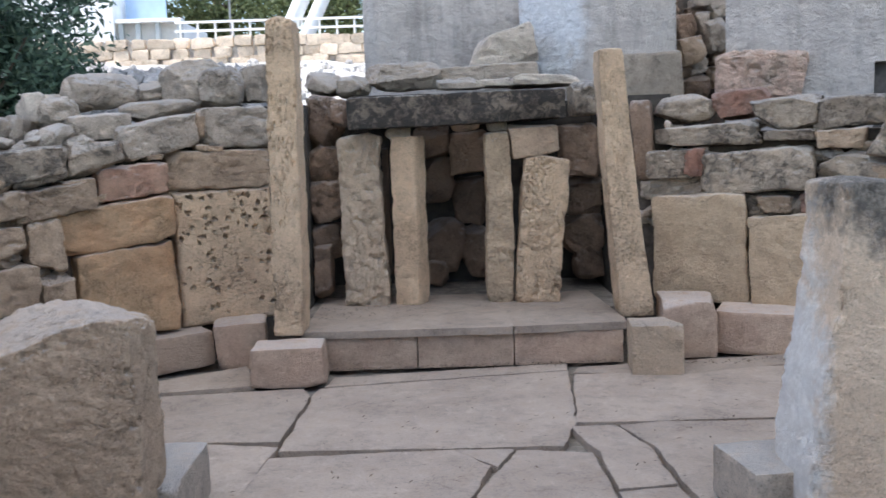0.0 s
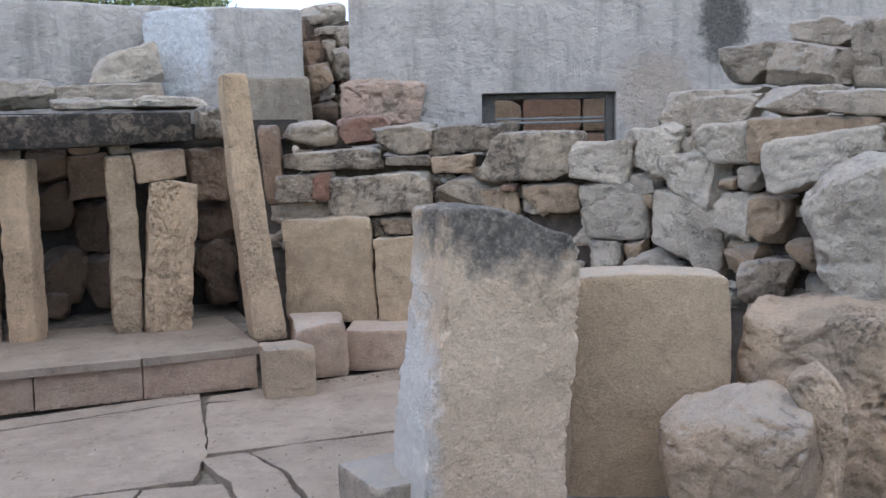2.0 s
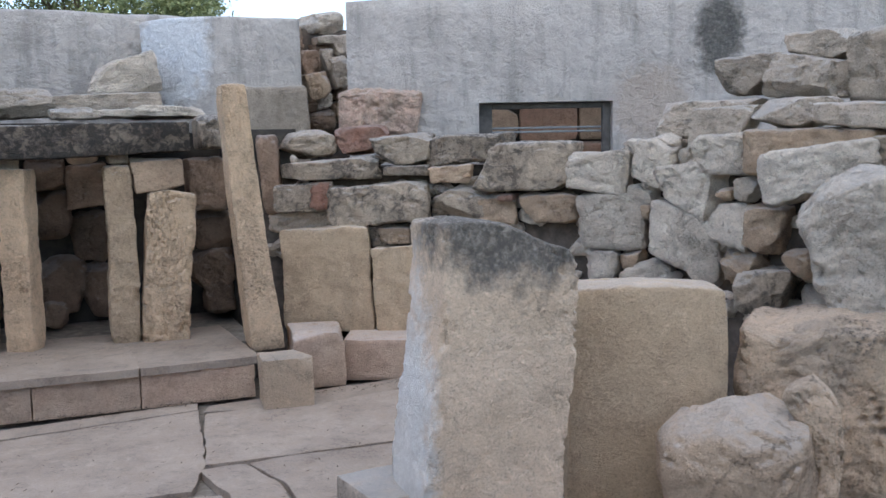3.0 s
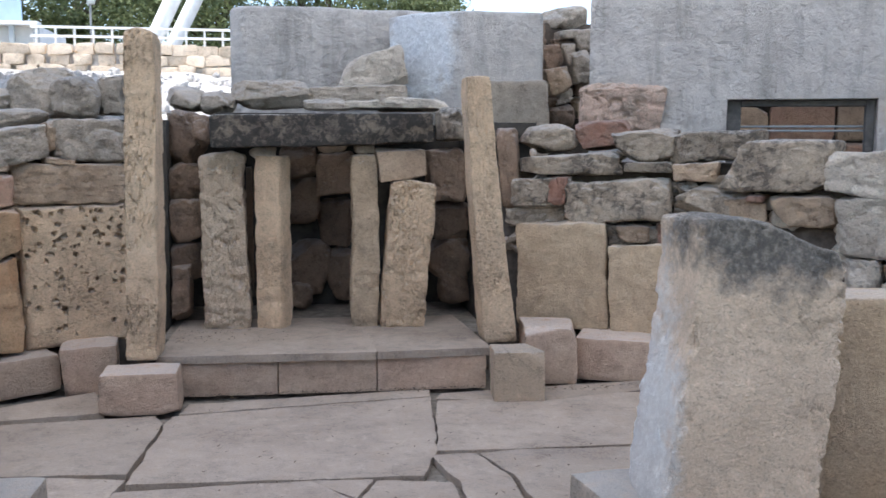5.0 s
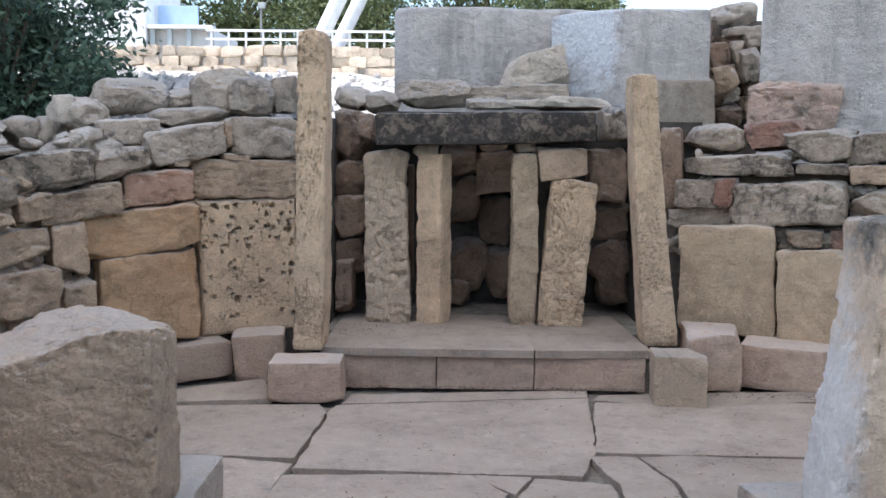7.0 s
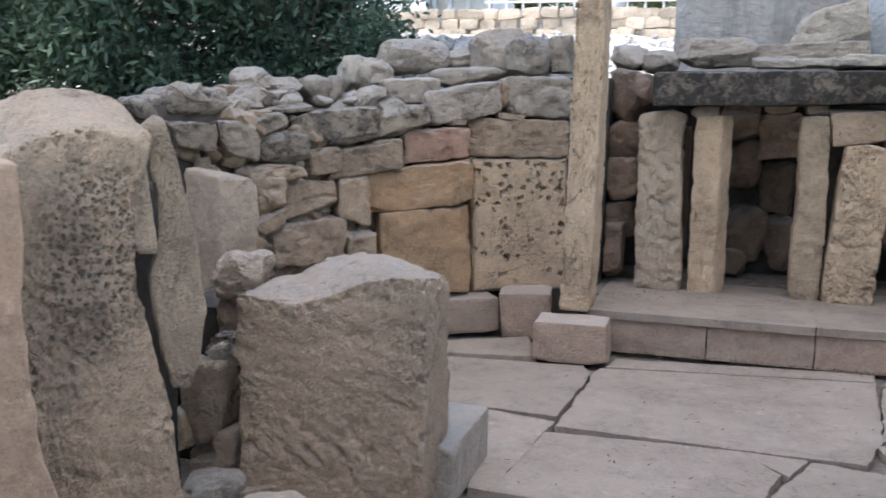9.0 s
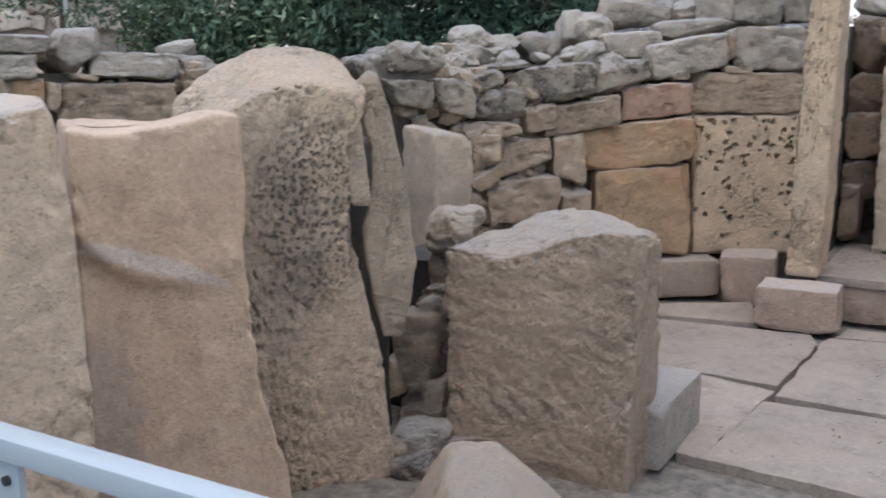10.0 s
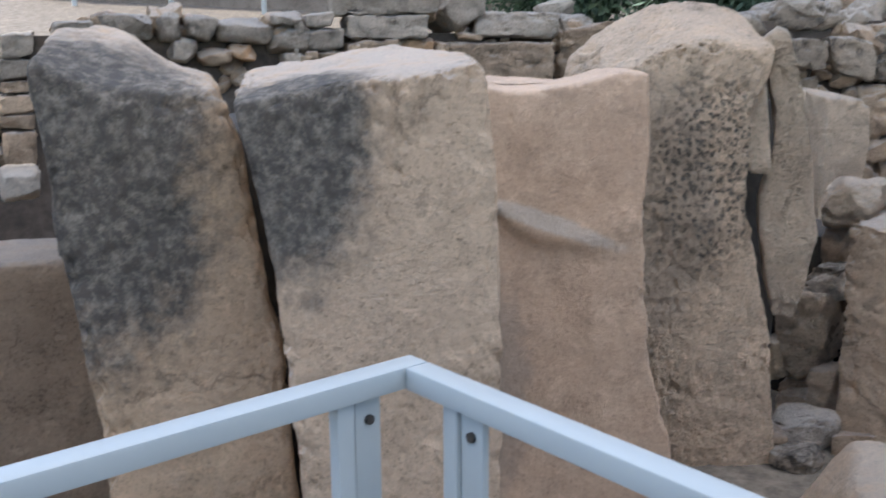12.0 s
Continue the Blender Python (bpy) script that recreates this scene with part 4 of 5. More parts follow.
# niche cap
block(niche_cap, ASHEN, -0.40, 8.90, 2.213, -0, 0.647, 0.50, 0.232, 1.3, -0.01, 0.00, -0.06, 3.5)
block(niche_cap, ASHEN, 0.39, 9.00, 2.226, -0, 0.891, 0.50, 0.143, 1.3, 0.00, 0.07, -0.06, 6)
block(niche_cap, ASHEN, 0.09, 8.45, 2.104, -0, 0.354, 0.30, 0.092, 2.0, -0.12, 0.06, -0.57, 4)
block(niche_cap, WHITE, 0.85, 8.50, 2.121, -0, 0.555, 0.50, 0.106, 0.3, -0.08, -0.10, -0.19, 4.5)
block(niche_cap, WHITE, 0.40, 8.45, 2.101, -0, 0.337, 0.30, 0.072, 2.1, 0.08, 0.06, -0.02, 4)
block(niche_cap, ASHEN, -0.86, 8.80, 2.129, -0, 0.292, 0.50, 0.174, 1.3, 0.03, 0.00, -0.05, 3.5)
block(niche_cap, ASHEN, -1.14, 8.80, 2.161, -0, 0.301, 0.50, 0.199, -1.6, 0.03, -0.07, -0.04, 3)
block(niche_cap, ASHEN, -1.14, 8.40, 1.998, -0, 0.168, 0.30, 0.071, -0.4, 0.03, -0.06, -0.08, 3.5)
block(niche_cap, SHADEBROWN, -0.96, 8.30, 1.854, -0, 0.169, 0.30, 0.255, 1.2, 0.04, 0.00, -0.02, 3.5)
block(niche_cap, ASHEN, -0.43, 7.95, 1.689, -0, 0.196, 0.30, 0.096, 2.5, 0.07, -0.05, -0.02, 4)
block(niche_cap, ASHEN, 0.13, 8.00, 1.735, -0, 0.207, 0.30, 0.082, 1.2, 0.11, 0.00, -0.00, 3)
block(niche_cap, ASHEN, 0.39, 7.95, 1.731, -0, 0.151, 0.30, 0.082, 1.2, 0.09, 0.00, -0.06, 4)
block(niche_cap, WHITE, 0.59, 9.60, 2.496, -0, 0.582, 0.40, 0.324, 8.2, -0.13, 0.28, 0.24, 4)
# cairn
block(cairn, ASHEN, 2.71, 10.30, 3.138, -0, 0.442, 0.50, 0.214, 3.6, 0.01, 0.13, 0.00, 3.5)
block(cairn, SHADEBROWN, 2.44, 10.30, 2.940, -0, 0.119, 0.40, 0.296, 1.3, 0.10, 0.00, -0.06, 3.5)
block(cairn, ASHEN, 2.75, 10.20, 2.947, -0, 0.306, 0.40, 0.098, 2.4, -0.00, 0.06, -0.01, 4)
block(cairn, SHADEBROWN, 2.53, 10.20, 2.683, -0, 0.219, 0.40, 0.290, 16.7, 0.07, -0.12, 0.12, 4)
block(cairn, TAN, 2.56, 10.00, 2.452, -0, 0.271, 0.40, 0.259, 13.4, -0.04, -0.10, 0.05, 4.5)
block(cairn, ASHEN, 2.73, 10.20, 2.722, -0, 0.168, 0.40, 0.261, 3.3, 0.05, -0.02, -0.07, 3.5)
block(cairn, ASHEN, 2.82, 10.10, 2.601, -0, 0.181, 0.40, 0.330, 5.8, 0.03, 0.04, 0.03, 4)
block(cairn, SHADEBROWN, 2.47, 10.10, 2.319, -0, 0.130, 0.40, 0.266, -3.8, -0.55, 0.02, -0.51, 4)
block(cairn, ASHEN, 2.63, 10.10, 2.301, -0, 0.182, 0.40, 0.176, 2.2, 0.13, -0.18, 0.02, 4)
block(cairn, SHADEBROWN, 2.65, 10.30, 2.855, -0, 0.226, 0.40, 0.099, 1.3, 0.05, -0.18, -0.02, 4)
block(cairn, SHADEBROWN, 2.59, 10.00, 2.078, -0, 0.268, 0.40, 0.259, 4.9, 0.00, 0.07, -0.01, 3.5)
# rubble column
block(rubble_column, PALEBUFF, -2.36, 4.00, 0.892, -0, 0.239, 0.25, 0.194, 5.4, 0.05, -0.01, 0.05, 3.4)
block(rubble_column, TAN, -2.42, 4.05, 0.677, -0, 0.123, 0.20, 0.203, 8.3, -0.00, 0.00, 0.16, 3.4)
block(rubble_column, WHITE, -2.36, 3.90, 0.552, -0, 0.157, 0.20, 0.102, 6.9, 0.17, 0.12, -0.06, 3.3)
block(rubble_column, PALEBUFF, -2.42, 3.85, 0.336, -0, 0.201, 0.22, 0.352, 14.2, 0.23, -0.07, 0.16, 3.6)
block(rubble_column, SLAB, -2.52, 3.80, 0.211, -0, 0.070, 0.15, 0.173, 0.1, 0.13, -0.10, -0.24, 5)
block(rubble_column, PALEBUFF, -2.28, 3.80, 0.159, -0, 0.113, 0.20, 0.146, 1.6, 0.03, 0.16, 0.06, 6)
block(rubble_column, PALEBUFF, -2.36, 3.80, 0.019, -0, 0.246, 0.25, 0.162, 12.9, 0.06, -0.04, 0.18, 3.3)
block(rubble_column, TAN, -2.35, 3.95, 0.390, -0, 0.060, 0.20, 0.163, 11.9, 0.14, 0.03, 0.21, 5)
block(rubble_column, GREY, -2.30, 3.75, -0.120, -0, 0.261, 0.25, 0.177, 11.3, -0.03, 0.03, 0.17, 3.3)
block(rubble_column, PALEBUFF, -2.43, 3.90, 0.229, -0, 0.128, 0.20, 0.177, 18.5, 0.07, -0.00, 0.35, 5)
block(rubble_column, TAN, -2.45, 3.90, 0.079, -0, 0.143, 0.20, 0.087, 11.1, -0.01, 0.07, 0.25, 5)
block(rubble_column, GREY, -2.38, 3.95, 0.602, -0, 0.127, 0.20, 0.060, 2.7, 0.05, -0.11, 0.09, 5)

block(rubble_column, ASHEN, -2.24, 3.58, 0.0, 20, 0.27, 0.22, 0.17, 5, 0.05, 0.1, 0.1, 3.3)
block(rubble_column, TAN, -2.33, 3.42, -0.01, 30, 0.22, 0.2, 0.13, -6, 0.05, 0.1, 0.0, 3.4)
block(rubble_column, GREY, -2.14, 3.38, -0.02, 20, 0.18, 0.18, 0.1, 3, 0.05, 0.0, 0.1, 3.4)
block(rubble_column, TAN, -2.05, 3.66, -0.01, 10, 0.15, 0.15, 0.12, 8, 0.0, 0.1, 0.1, 3.6)
block(rubble_column, SHADEBROWN, -2.42, 4.02, 0.42, 0, 0.2, 0.2, 0.3, 4, 0.05, 0.0, 0.1, 3.6)
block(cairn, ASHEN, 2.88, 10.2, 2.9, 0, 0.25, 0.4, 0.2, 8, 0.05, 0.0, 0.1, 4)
block(cairn, SHADEBROWN, 2.92, 10.2, 2.45, 0, 0.2, 0.4, 0.3, -8, 0.05, 0.0, 0.1, 4)
block(cairn, TAN, 2.9, 10.2, 2.2, 0, 0.24, 0.4, 0.22, 20, 0.05, 0.0, 0.1, 4)
WEST_LINE = [(-1.25, 7.75), (-2.1, 7.25), (-2.9, 6.45), (-3.4, 5.5)]
EAST_LINE = [(1.5, 7.82), (2.3, 7.5), (3.2, 6.95), (3.9, 6.1), (4.25, 5.1), (4.35, 4.2)]
wedges(wall_west, WEST_LINE, 0.3, 1.62, 150, TAN, 61)
wedges(wall_west, WEST_LINE[2:], 0.3, 1.6, 90, TAN, 64, 0.03, 0.07)
wedges(wall_west, WEST_LINE, 1.64, 1.74, 110, ASHEN, 66, 0.03, 0.08, 0.2, 1.0)
wedges(wall_east, EAST_LINE[:3], 0.9, 1.7, 70, GREY, 62, near=0.14)
wedges(wall_east, EAST_LINE[2:], 0.5, 1.8, 130, WHITE, 63, 0.025, 0.07, 0.14)
wedges(wall_far_west, [(-4.3, 4.6), (-5.0, 3.2), (-5.5, 1.4)], 1.0, 1.7, 120, TAN, 65)


def pitted_slab(x, y, z, yaw, w, d, h, roll, holes):
    """An orthostat with a smooth face, drilled all over by small pits."""
    rnd = random.Random(5)
    spots = [(rnd.uniform(-0.48, 0.48) * w, (0.47 - 0.89 * rnd.random() ** 1.4) * h, rnd.choice((0.004, 0.006, 0.008, 0.011, 0.015))) for _ in range(holes)]
    spots = [s for s in spots if s[1] > -0.15 * h or rnd.random() < 0.55]
    nx, nz = 120, 160
    bm = bmesh.new()
    rows = []
    for j in range(nz + 1):
        row = []
        for i in range(nx + 1):
            u, v = (i / nx - 0.5) * w, (j / nz - 0.5) * h
            dip = 0.010 * noise.noise((u * 5, v * 5, 3)) + 0.003 * noise.noise((u * 25, v * 25, 3))
            for a, b, r in spots:
                k = math.hypot(u - a, (v - b) * (0.8 + 0.6 * (r > 0.013))) * (1 + 0.5 * noise.noise((u * 60, v * 60, 0)))
                if k < r * 1.5:
                    dip += 0.05 * (1 - (k / (r * 1.5)) ** 2) ** 0.6
            edge = min(w / 2 - abs(u), h / 2 - abs(v))
            dip += 0.03 * max(0.0, 1 - edge / 0.03) ** 2
            row.append(bm.verts.new((u + 0.006 * noise.noise((v * 6, 1, 0)), dip, v + 0.006 * noise.noise((u * 6, 4, 0)))))
        rows.append(row)
    for a, b in zip(rows, rows[1:]):
        for i in range(nx):
            bm.faces.new((a[i], a[i + 1], b[i + 1], b[i]))
    rim = [e for e in bm.edges if e.is_boundary]
    made = bmesh.ops.extrude_edge_only(bm, edges=rim)
    for v in made["geom"]:
        if isinstance(v, bmesh.types.BMVert):
            v.co.y = d
    bmesh.ops.contextual_create(bm, geom=[e for e in bm.edges if e.is_boundary])
    ob = new("pitted_stone", mesh_of("pitted_stone", bm, BUFF))
    ob.matrix_basis = facing(x, y, z, yaw, roll)
    ob.parent = wall_west
    tagged(ob, "buff slab drilled with many small round pits")


pitted_slab(-1.76, 7.45, 0.788, 24, 0.748, 0.35, 1.035, 1.4, 105)

# ---- altar niche: step, uprights, lintel ----
step = thing("altar_step", "low limestone step of worn blocks before the altar niche", "step")
edges_ = (-1.05, -0.30, 0.40, 1.2)
for a, b in zip(edges_, edges_[1:]):
    ob = part("riser_block", rock(b - a - 0.008, 0.35, 0.24, p=36, n=24, amp=0.2, rag=0.008), STEP, step)
    ob.matrix_basis = pose((a + b) / 2, 6.905, 0.108)
for a, b, front, yaw in ((-1.14, 0.395, 6.87, -1), (0.4, 1.24, 6.885, 3)):
    ob = part("top_slab", rock(b - a, 1.45 if a < 0 else 1.4, 0.06, p=36, n=26, amp=0.4, rag=0.006), FLOOR, step, "dusty worn top slab")
    ob.matrix_basis = pose((a + b) / 2, front, 0.258, 0, 0, yaw)
bm = bmesh.new()
box(bm, -1.2, 1.35, 7.6, 9.15, -0.04, 0.272, 0.01)
part("niche_floor", bm, EARTH, step, "dusty earth floor inside the niche")

megalith("upright_stone", "smooth squared limestone upright with an orange stained foot", BUFF, -0.40, 7.85, 0.965, -22, 0.21, 0.24, 1.36, -1.0, 0.0, 0, -0.02, 9, 44, 0.9, 0.012, "niche uprights")
megalith("capping_stone", "small squared stone resting on the leaning upright", TAN, 0.68, 7.85, 1.60, 0, 0.38, 0.3, 0.25, 2, 0.03, -0.1, -0.08, 7, 12, 0.7, 0.004, category="stone")
megalith("lintel", "heavy limestone lintel with black lichen crust across the niche", CRUSTED, 0.05, 7.75, 1.87, 0, 1.74, 0.55, 0.255, 0.8, 0.0, 0.02, 0, 14, 34, 0.45, 0.010, category="lintel")
megalith("block", "low squared limestone block on the paving before the pillar", STEP, -1.18, 6.44, 0.13, 2, 0.50, 0.34, 0.275, 0, -0.03, 0, 0, 12, 14, 0.35, 0.003, "loose blocks", category="block")
megalith("block", "cube of pale limestone on the paving before the leaning pillar", PALEBUFF, 1.345, 6.45, 0.17, -5, 0.35, 0.32, 0.345, 0, 0.01, 0, 0, 16, 14, 0.3, 0.003, "loose blocks", category="block")
megalith("block", "worn limestone block set against the step", STEP, -1.62, 7.08, 0.15, 8, 0.36, 0.4, 0.34, 2, 0.05, 0, 0, 9, 12, 0.6, 0.004, "plinth blocks", category="block")
megalith("block", "squared limestone block set against the step", STEP, 1.69, 6.93, 0.2, -8, 0.40, 0.5, 0.42, 0, 0, 0, 0, 11, 12, 0.5, 0.004, "plinth blocks", category="block")
megalith("plinth_stone", "long low limestone plinth stone at the foot of the apse wall", STEP, -2.15, 6.98, 0.12, 32, 0.75, 0.5, 0.27, 2, 0, -0.02, 0, 10, 14, 0.5, 0.004, "plinth stones", category="plinth")
megalith("plinth_stone", "long low limestone plinth stone at the foot of the apse wall", STEP, 2.21, 6.98, 0.14, -24, 0.64, 0.6, 0.32, 0, 0, -0.02, 0, 10, 14, 0.5, 0.004, "plinth stones", category="plinth")
megalith("plinth_stone", "long low limestone plinth stone at the foot of the apse wall", STEP, 2.78, 6.55, 0.13, -42, 0.70, 0.6, 0.34, 0, 0, 0, 0, 10, 14, 0.5, 0.004, "plinth stones", category="plinth")

# ---- stones on the near side of the court ----
megalith("bench_block", "low squared pale limestone block behind the screen", ASHEN, -1.55, 3.93, 0.115, 0, 0.58, 0.62, 0.27, 0, 0, 0, 0, 16, 14, 0.25, 0.003, "bench blocks", category="block")
megalith("bench_block", "low squared pale limestone block behind the screen", ASHEN, 1.44, 3.9, 0.115, 8, 0.6, 0.42, 0.27, 0, 0, 0, 0, 16, 14, 0.25, 0.003, "bench blocks", category="block")
megalith("boulder", "rounded pitted boulder on the ground by the slabs", ROUGH, 2.56, 3.25, 0.24, -39, 0.70, 0.6, 0.70, 4, -0.04, 0, 0, 2.8, 50, 1.3, 0.012, category="boulder")
shaped("boulder", "deeply pitted coralline boulder at the foot of the wall", "boulder", "", PITTED, 3.45, 3.5, -46, -0.15, (-0.56, -0.56, -0.56, -0.56, -0.56, -0.56, -0.56, -0.55), (0.55, 0.55, 0.55, 0.55, 0.55, 0.55, 0.53, 0.5), (0.875, 0.80, 0.80, 0.83, 0.845, 0.83, 0.82, 0.82, 0.83), .6, p=14, n=110, amp=1.2, rag=0.02, ledge=0.005, pit=0.08, grit=12, cells=16.0, back=(0.88, 0.86, 0.88, 0.9, 0.92, 0.92, 0.9))
shaped("boulder", "small jagged pitted stone leaning on the larger boulder", "boulder", "", PITTED, 2.95, 3.24, -43, 0.0, (0.03, 0.03, 0.03, 0.04, 0.0, -0.056, -0.113, -0.115), (0.15, 0.14, 0.13, 0.125, 0.127, 0.13, 0.112, 0.065), (0.64, 0.68, 0.70, 0.718, 0.70), .22, p=7, n=60, amp=1.2, rag=0.022, ledge=0.01, pit=0.03, cells=26.0)

# ---- megaliths behind the handrail ----
megalith("megalith", "shaded tan megalith at the edge of the passage", TAN, -3.27, 0.95, 0.45, 75, 0.58, 0.4, 1.0, -5, 0, 0, 0, 9, 20, 0.6, 0.006, "megaliths", category="megalith")
shaped("stone_sliver", "thin upright sliver of limestone wedged between megaliths", "stone", "slivers", PALEBUFF, -2.35, 3.31, 35, 1.10, (-0.018, -0.032, -0.039, -0.046, -0.048, -0.049, -0.05, -0.05), (0.066, 0.062, 0.054, 0.048, 0.042, 0.036, 0.027, 0.015), (1.515, 1.535, 1.54, 1.536, 1.528), .13, p=14, n=30, amp=0.4, rag=0.006)
megalith("boulder", "pale rough stone lying behind the handrail", PALEBUFF, -1.36, 2.55, 0.12, 28, 0.6, 0.5, 0.52, 8, -0.72, 0.0, 0, 5, 18, 0.8, 0.006, category="boulder")

shaped("megalith", "leaning megalith blackened by lichen with a worn orange flank", "megalith", "megaliths", BLACKENED, -2.65, 1.16, 67, -0.15, (-0.150, -0.160, -0.171, -0.185, -0.213, -0.250, -0.265, -0.272), (0.316, 0.316, 0.310, 0.302, 0.288, 0.240, 0.211, 0.158), (1.575, 1.525, 1.49, 1.478, 1.478, 1.483, 1.485), .5, p=16, n=110, amp=0.6, rag=0.012, pit=0.016, grit=26, face=0.3, back=(1.63, 1.645, 1.65, 1.63, 1.58, 1.53, 1.51), ledge=0.003)
shaped("megalith", "thick buff megalith with a black lichened upper corner", "megalith", "megaliths", LICHENED, -2.20, 1.46, 55, -0.15, (-0.160, -0.165, -0.168, -0.174, -0.188, -0.215, -0.258, -0.322), (0.322, 0.322, 0.325, 0.327, 0.330, 0.323, 0.304, 0.284), (1.462, 1.475, 1.489, 1.504, 1.516, 1.532, 1.553), .5, p=44, n=110, amp=0.3, rag=0.010, grit=26, face=0.25, back=(1.52, 1.54, 1.55, 1.565, 1.578, 1.562, 1.555), pit=0.010)
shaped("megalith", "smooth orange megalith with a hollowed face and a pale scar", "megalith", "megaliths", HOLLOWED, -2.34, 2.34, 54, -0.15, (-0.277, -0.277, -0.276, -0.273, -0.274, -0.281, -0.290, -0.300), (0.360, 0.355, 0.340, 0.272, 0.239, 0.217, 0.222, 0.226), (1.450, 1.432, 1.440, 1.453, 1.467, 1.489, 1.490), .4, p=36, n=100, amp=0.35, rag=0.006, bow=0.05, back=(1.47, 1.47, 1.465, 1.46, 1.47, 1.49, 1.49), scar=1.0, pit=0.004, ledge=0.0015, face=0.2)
shaped("megalith", "broad pointed megalith pitted with lichen in the curved wall", "megalith", "megaliths", HONEYCOMB, -2.44, 3.13, 54, -0.15, (-0.177, -0.198, -0.230, -0.262, -0.319, -0.400, -0.430, -0.430), (0.361, 0.340, 0.303, 0.281, 0.235, 0.180, 0.18, 0.28), (1.34, 1.44, 1.52, 1.56, 1.565, 1.555, 1.55), .46, p=20, n=110, amp=0.6, rag=0.010, pit=0.035, ledge=0.004, grit=22, face=0.5, back=(1.50, 1.61, 1.68, 1.73, 1.745, 1.74, 1.70), cells=34.0)
shaped("screen_stone", "broad eroded limestone screen block with a rough broken face", "standing stone", "screen stones", ROUGH, -1.73, 3.72, -0, -0.15, (-0.423, -0.428, -0.435, -0.437, -0.440, -0.442, -0.440, -0.439), (0.400, 0.400, 0.402, 0.403, 0.403, 0.402, 0.398, 0.394), (0.891, 0.874, 0.859, 0.906, 0.961, 1.002, 1.011), .36, p=40, n=110, amp=0.35, rag=0.014, ledge=0.004, grit=19, face=0.4, back=(0.89, 0.93, 1.02, 1.045, 1.04, 1.0, 0.95), pit=0.012)
shaped("screen_stone", "tall limestone screen slab with a grey lichened top", "standing stone", "screen stones", GREYTOP, 1.73, 3.70, 0, -0.15, (-0.427, -0.427, -0.424, -0.393, -0.361, -0.322, -0.297, -0.301), (0.245, 0.248, 0.255, 0.290, 0.319, 0.327, 0.330, 0.326), (1.445, 1.456, 1.452, 1.430, 1.372, 1.335, 1.305), .44, p=30, n=110, amp=0.4, rag=0.012, pit=0.007, ledge=0.002, face=0.25)
shaped("orthostat", "smooth buff limestone slab standing against the apse wall", "standing stone", "orthostats", SLAB, 2.65, 3.95, -24, -0.15, (-0.458, -0.456, -0.450, -0.444, -0.439, -0.437, -0.436, -0.434), (0.328, 0.329, 0.331, 0.334, 0.336, 0.337, 0.331, 0.324), (1.065, 1.070, 1.075, 1.077, 1.076, 1.064, 1.051), .3, p=30, n=40, amp=0.25, rag=0.004)
shaped("boulder", "large angular coralline boulder set in the apse wall", "boulder", "", PALE, 3.75, 3.75, -45, 0.60, (-0.159, -0.159, -0.180, -0.245, -0.275, -0.345, -0.320, -0.240), (0.397, 0.397, 0.400, 0.411, 0.413, 0.409, 0.388, 0.377), (1.38, 1.53, 1.59, 1.60, 1.58, 1.55, 1.524), .6, p=9, n=70, amp=1.5, rag=0.035, ledge=0.02, pit=0.03, grit=9, cells=22.0)
shaped("upright_stone", "rough pale limestone upright with wavy edges in the altar niche", "standing stone", "niche uprights", PALEBUFF, -0.74, 7.88, -0, 0.27, (-0.158, -0.166, -0.175, -0.180, -0.175, -0.167, -0.179, -0.198), (0.192, 0.193, 0.195, 0.170, 0.170, 0.162, 0.152, 0.181), (1.653, 1.669, 1.682, 1.693, 1.703, 1.690, 1.675), .28, p=24, n=90, amp=0.5, rag=0.024, ledge=0.010, face=0.7)
shaped("upright_stone", "narrow weathered limestone upright with grey stains", "standing stone", "niche uprights", STAINED, 0.38, 7.85, -0, 0.27, (-0.097, -0.119, -0.112, -0.107, -0.104, -0.100, -0.100, -0.108), (0.106, 0.107, 0.110, 0.116, 0.105, 0.105, 0.104, 0.095), (1.666, 1.672, 1.679, 1.685, 1.682, 1.678, 1.674), .22, p=16, n=70, amp=0.5, rag=0.012, pit=0.012, face=0.6, cells=30.0)
shaped("upright_stone", "leaning buff limestone upright with drilled pits", "standing stone", "niche uprights", BUFF, 0.72, 7.80, -0, 0.27, (-0.226, -0.221, -0.212, -0.189, -0.173, -0.158, -0.139, -0.123), (0.132, 0.147, 0.159, 0.168, 0.189, 0.213, 0.230, 0.240), (1.466, 1.475, 1.484, 1.478, 1.463, 1.448, 1.433), .25, p=24, n=90, amp=0.4, rag=0.013, pit=0.03, cells=30.0, face=0.5)
shaped("pillar", "tall slender pitted limestone pillar beside the niche", "pillar", "niche pillars", BUFF, -1.20, 6.80, -0, 0.27, (-0.128, -0.105, -0.103, -0.095, -0.092, -0.088, -0.077, -0.075), (0.093, 0.107, 0.112, 0.115, 0.117, 0.120, 0.122, 0.120), (2.499, 2.508, 2.516, 2.523, 2.514, 2.505, 2.496), .36, p=26, n=110, amp=0.3, rag=0.008, pit=0.035, cells=30.0)
shaped("pillar", "tall leaning squared limestone pillar beside the niche", "pillar", "niche pillars", BUFF, 1.26, 7.15, -0, 0.27, (-0.031, -0.058, -0.080, -0.105, -0.133, -0.149, -0.165, -0.180), (0.225, 0.188, 0.147, 0.112, 0.083, 0.052, 0.024, -0.000), (2.256, 2.259, 2.263, 2.266, 2.265, 2.263, 2.260), .28, p=26, n=90, amp=0.2, rag=0.004, pit=0.02, cells=30.0)
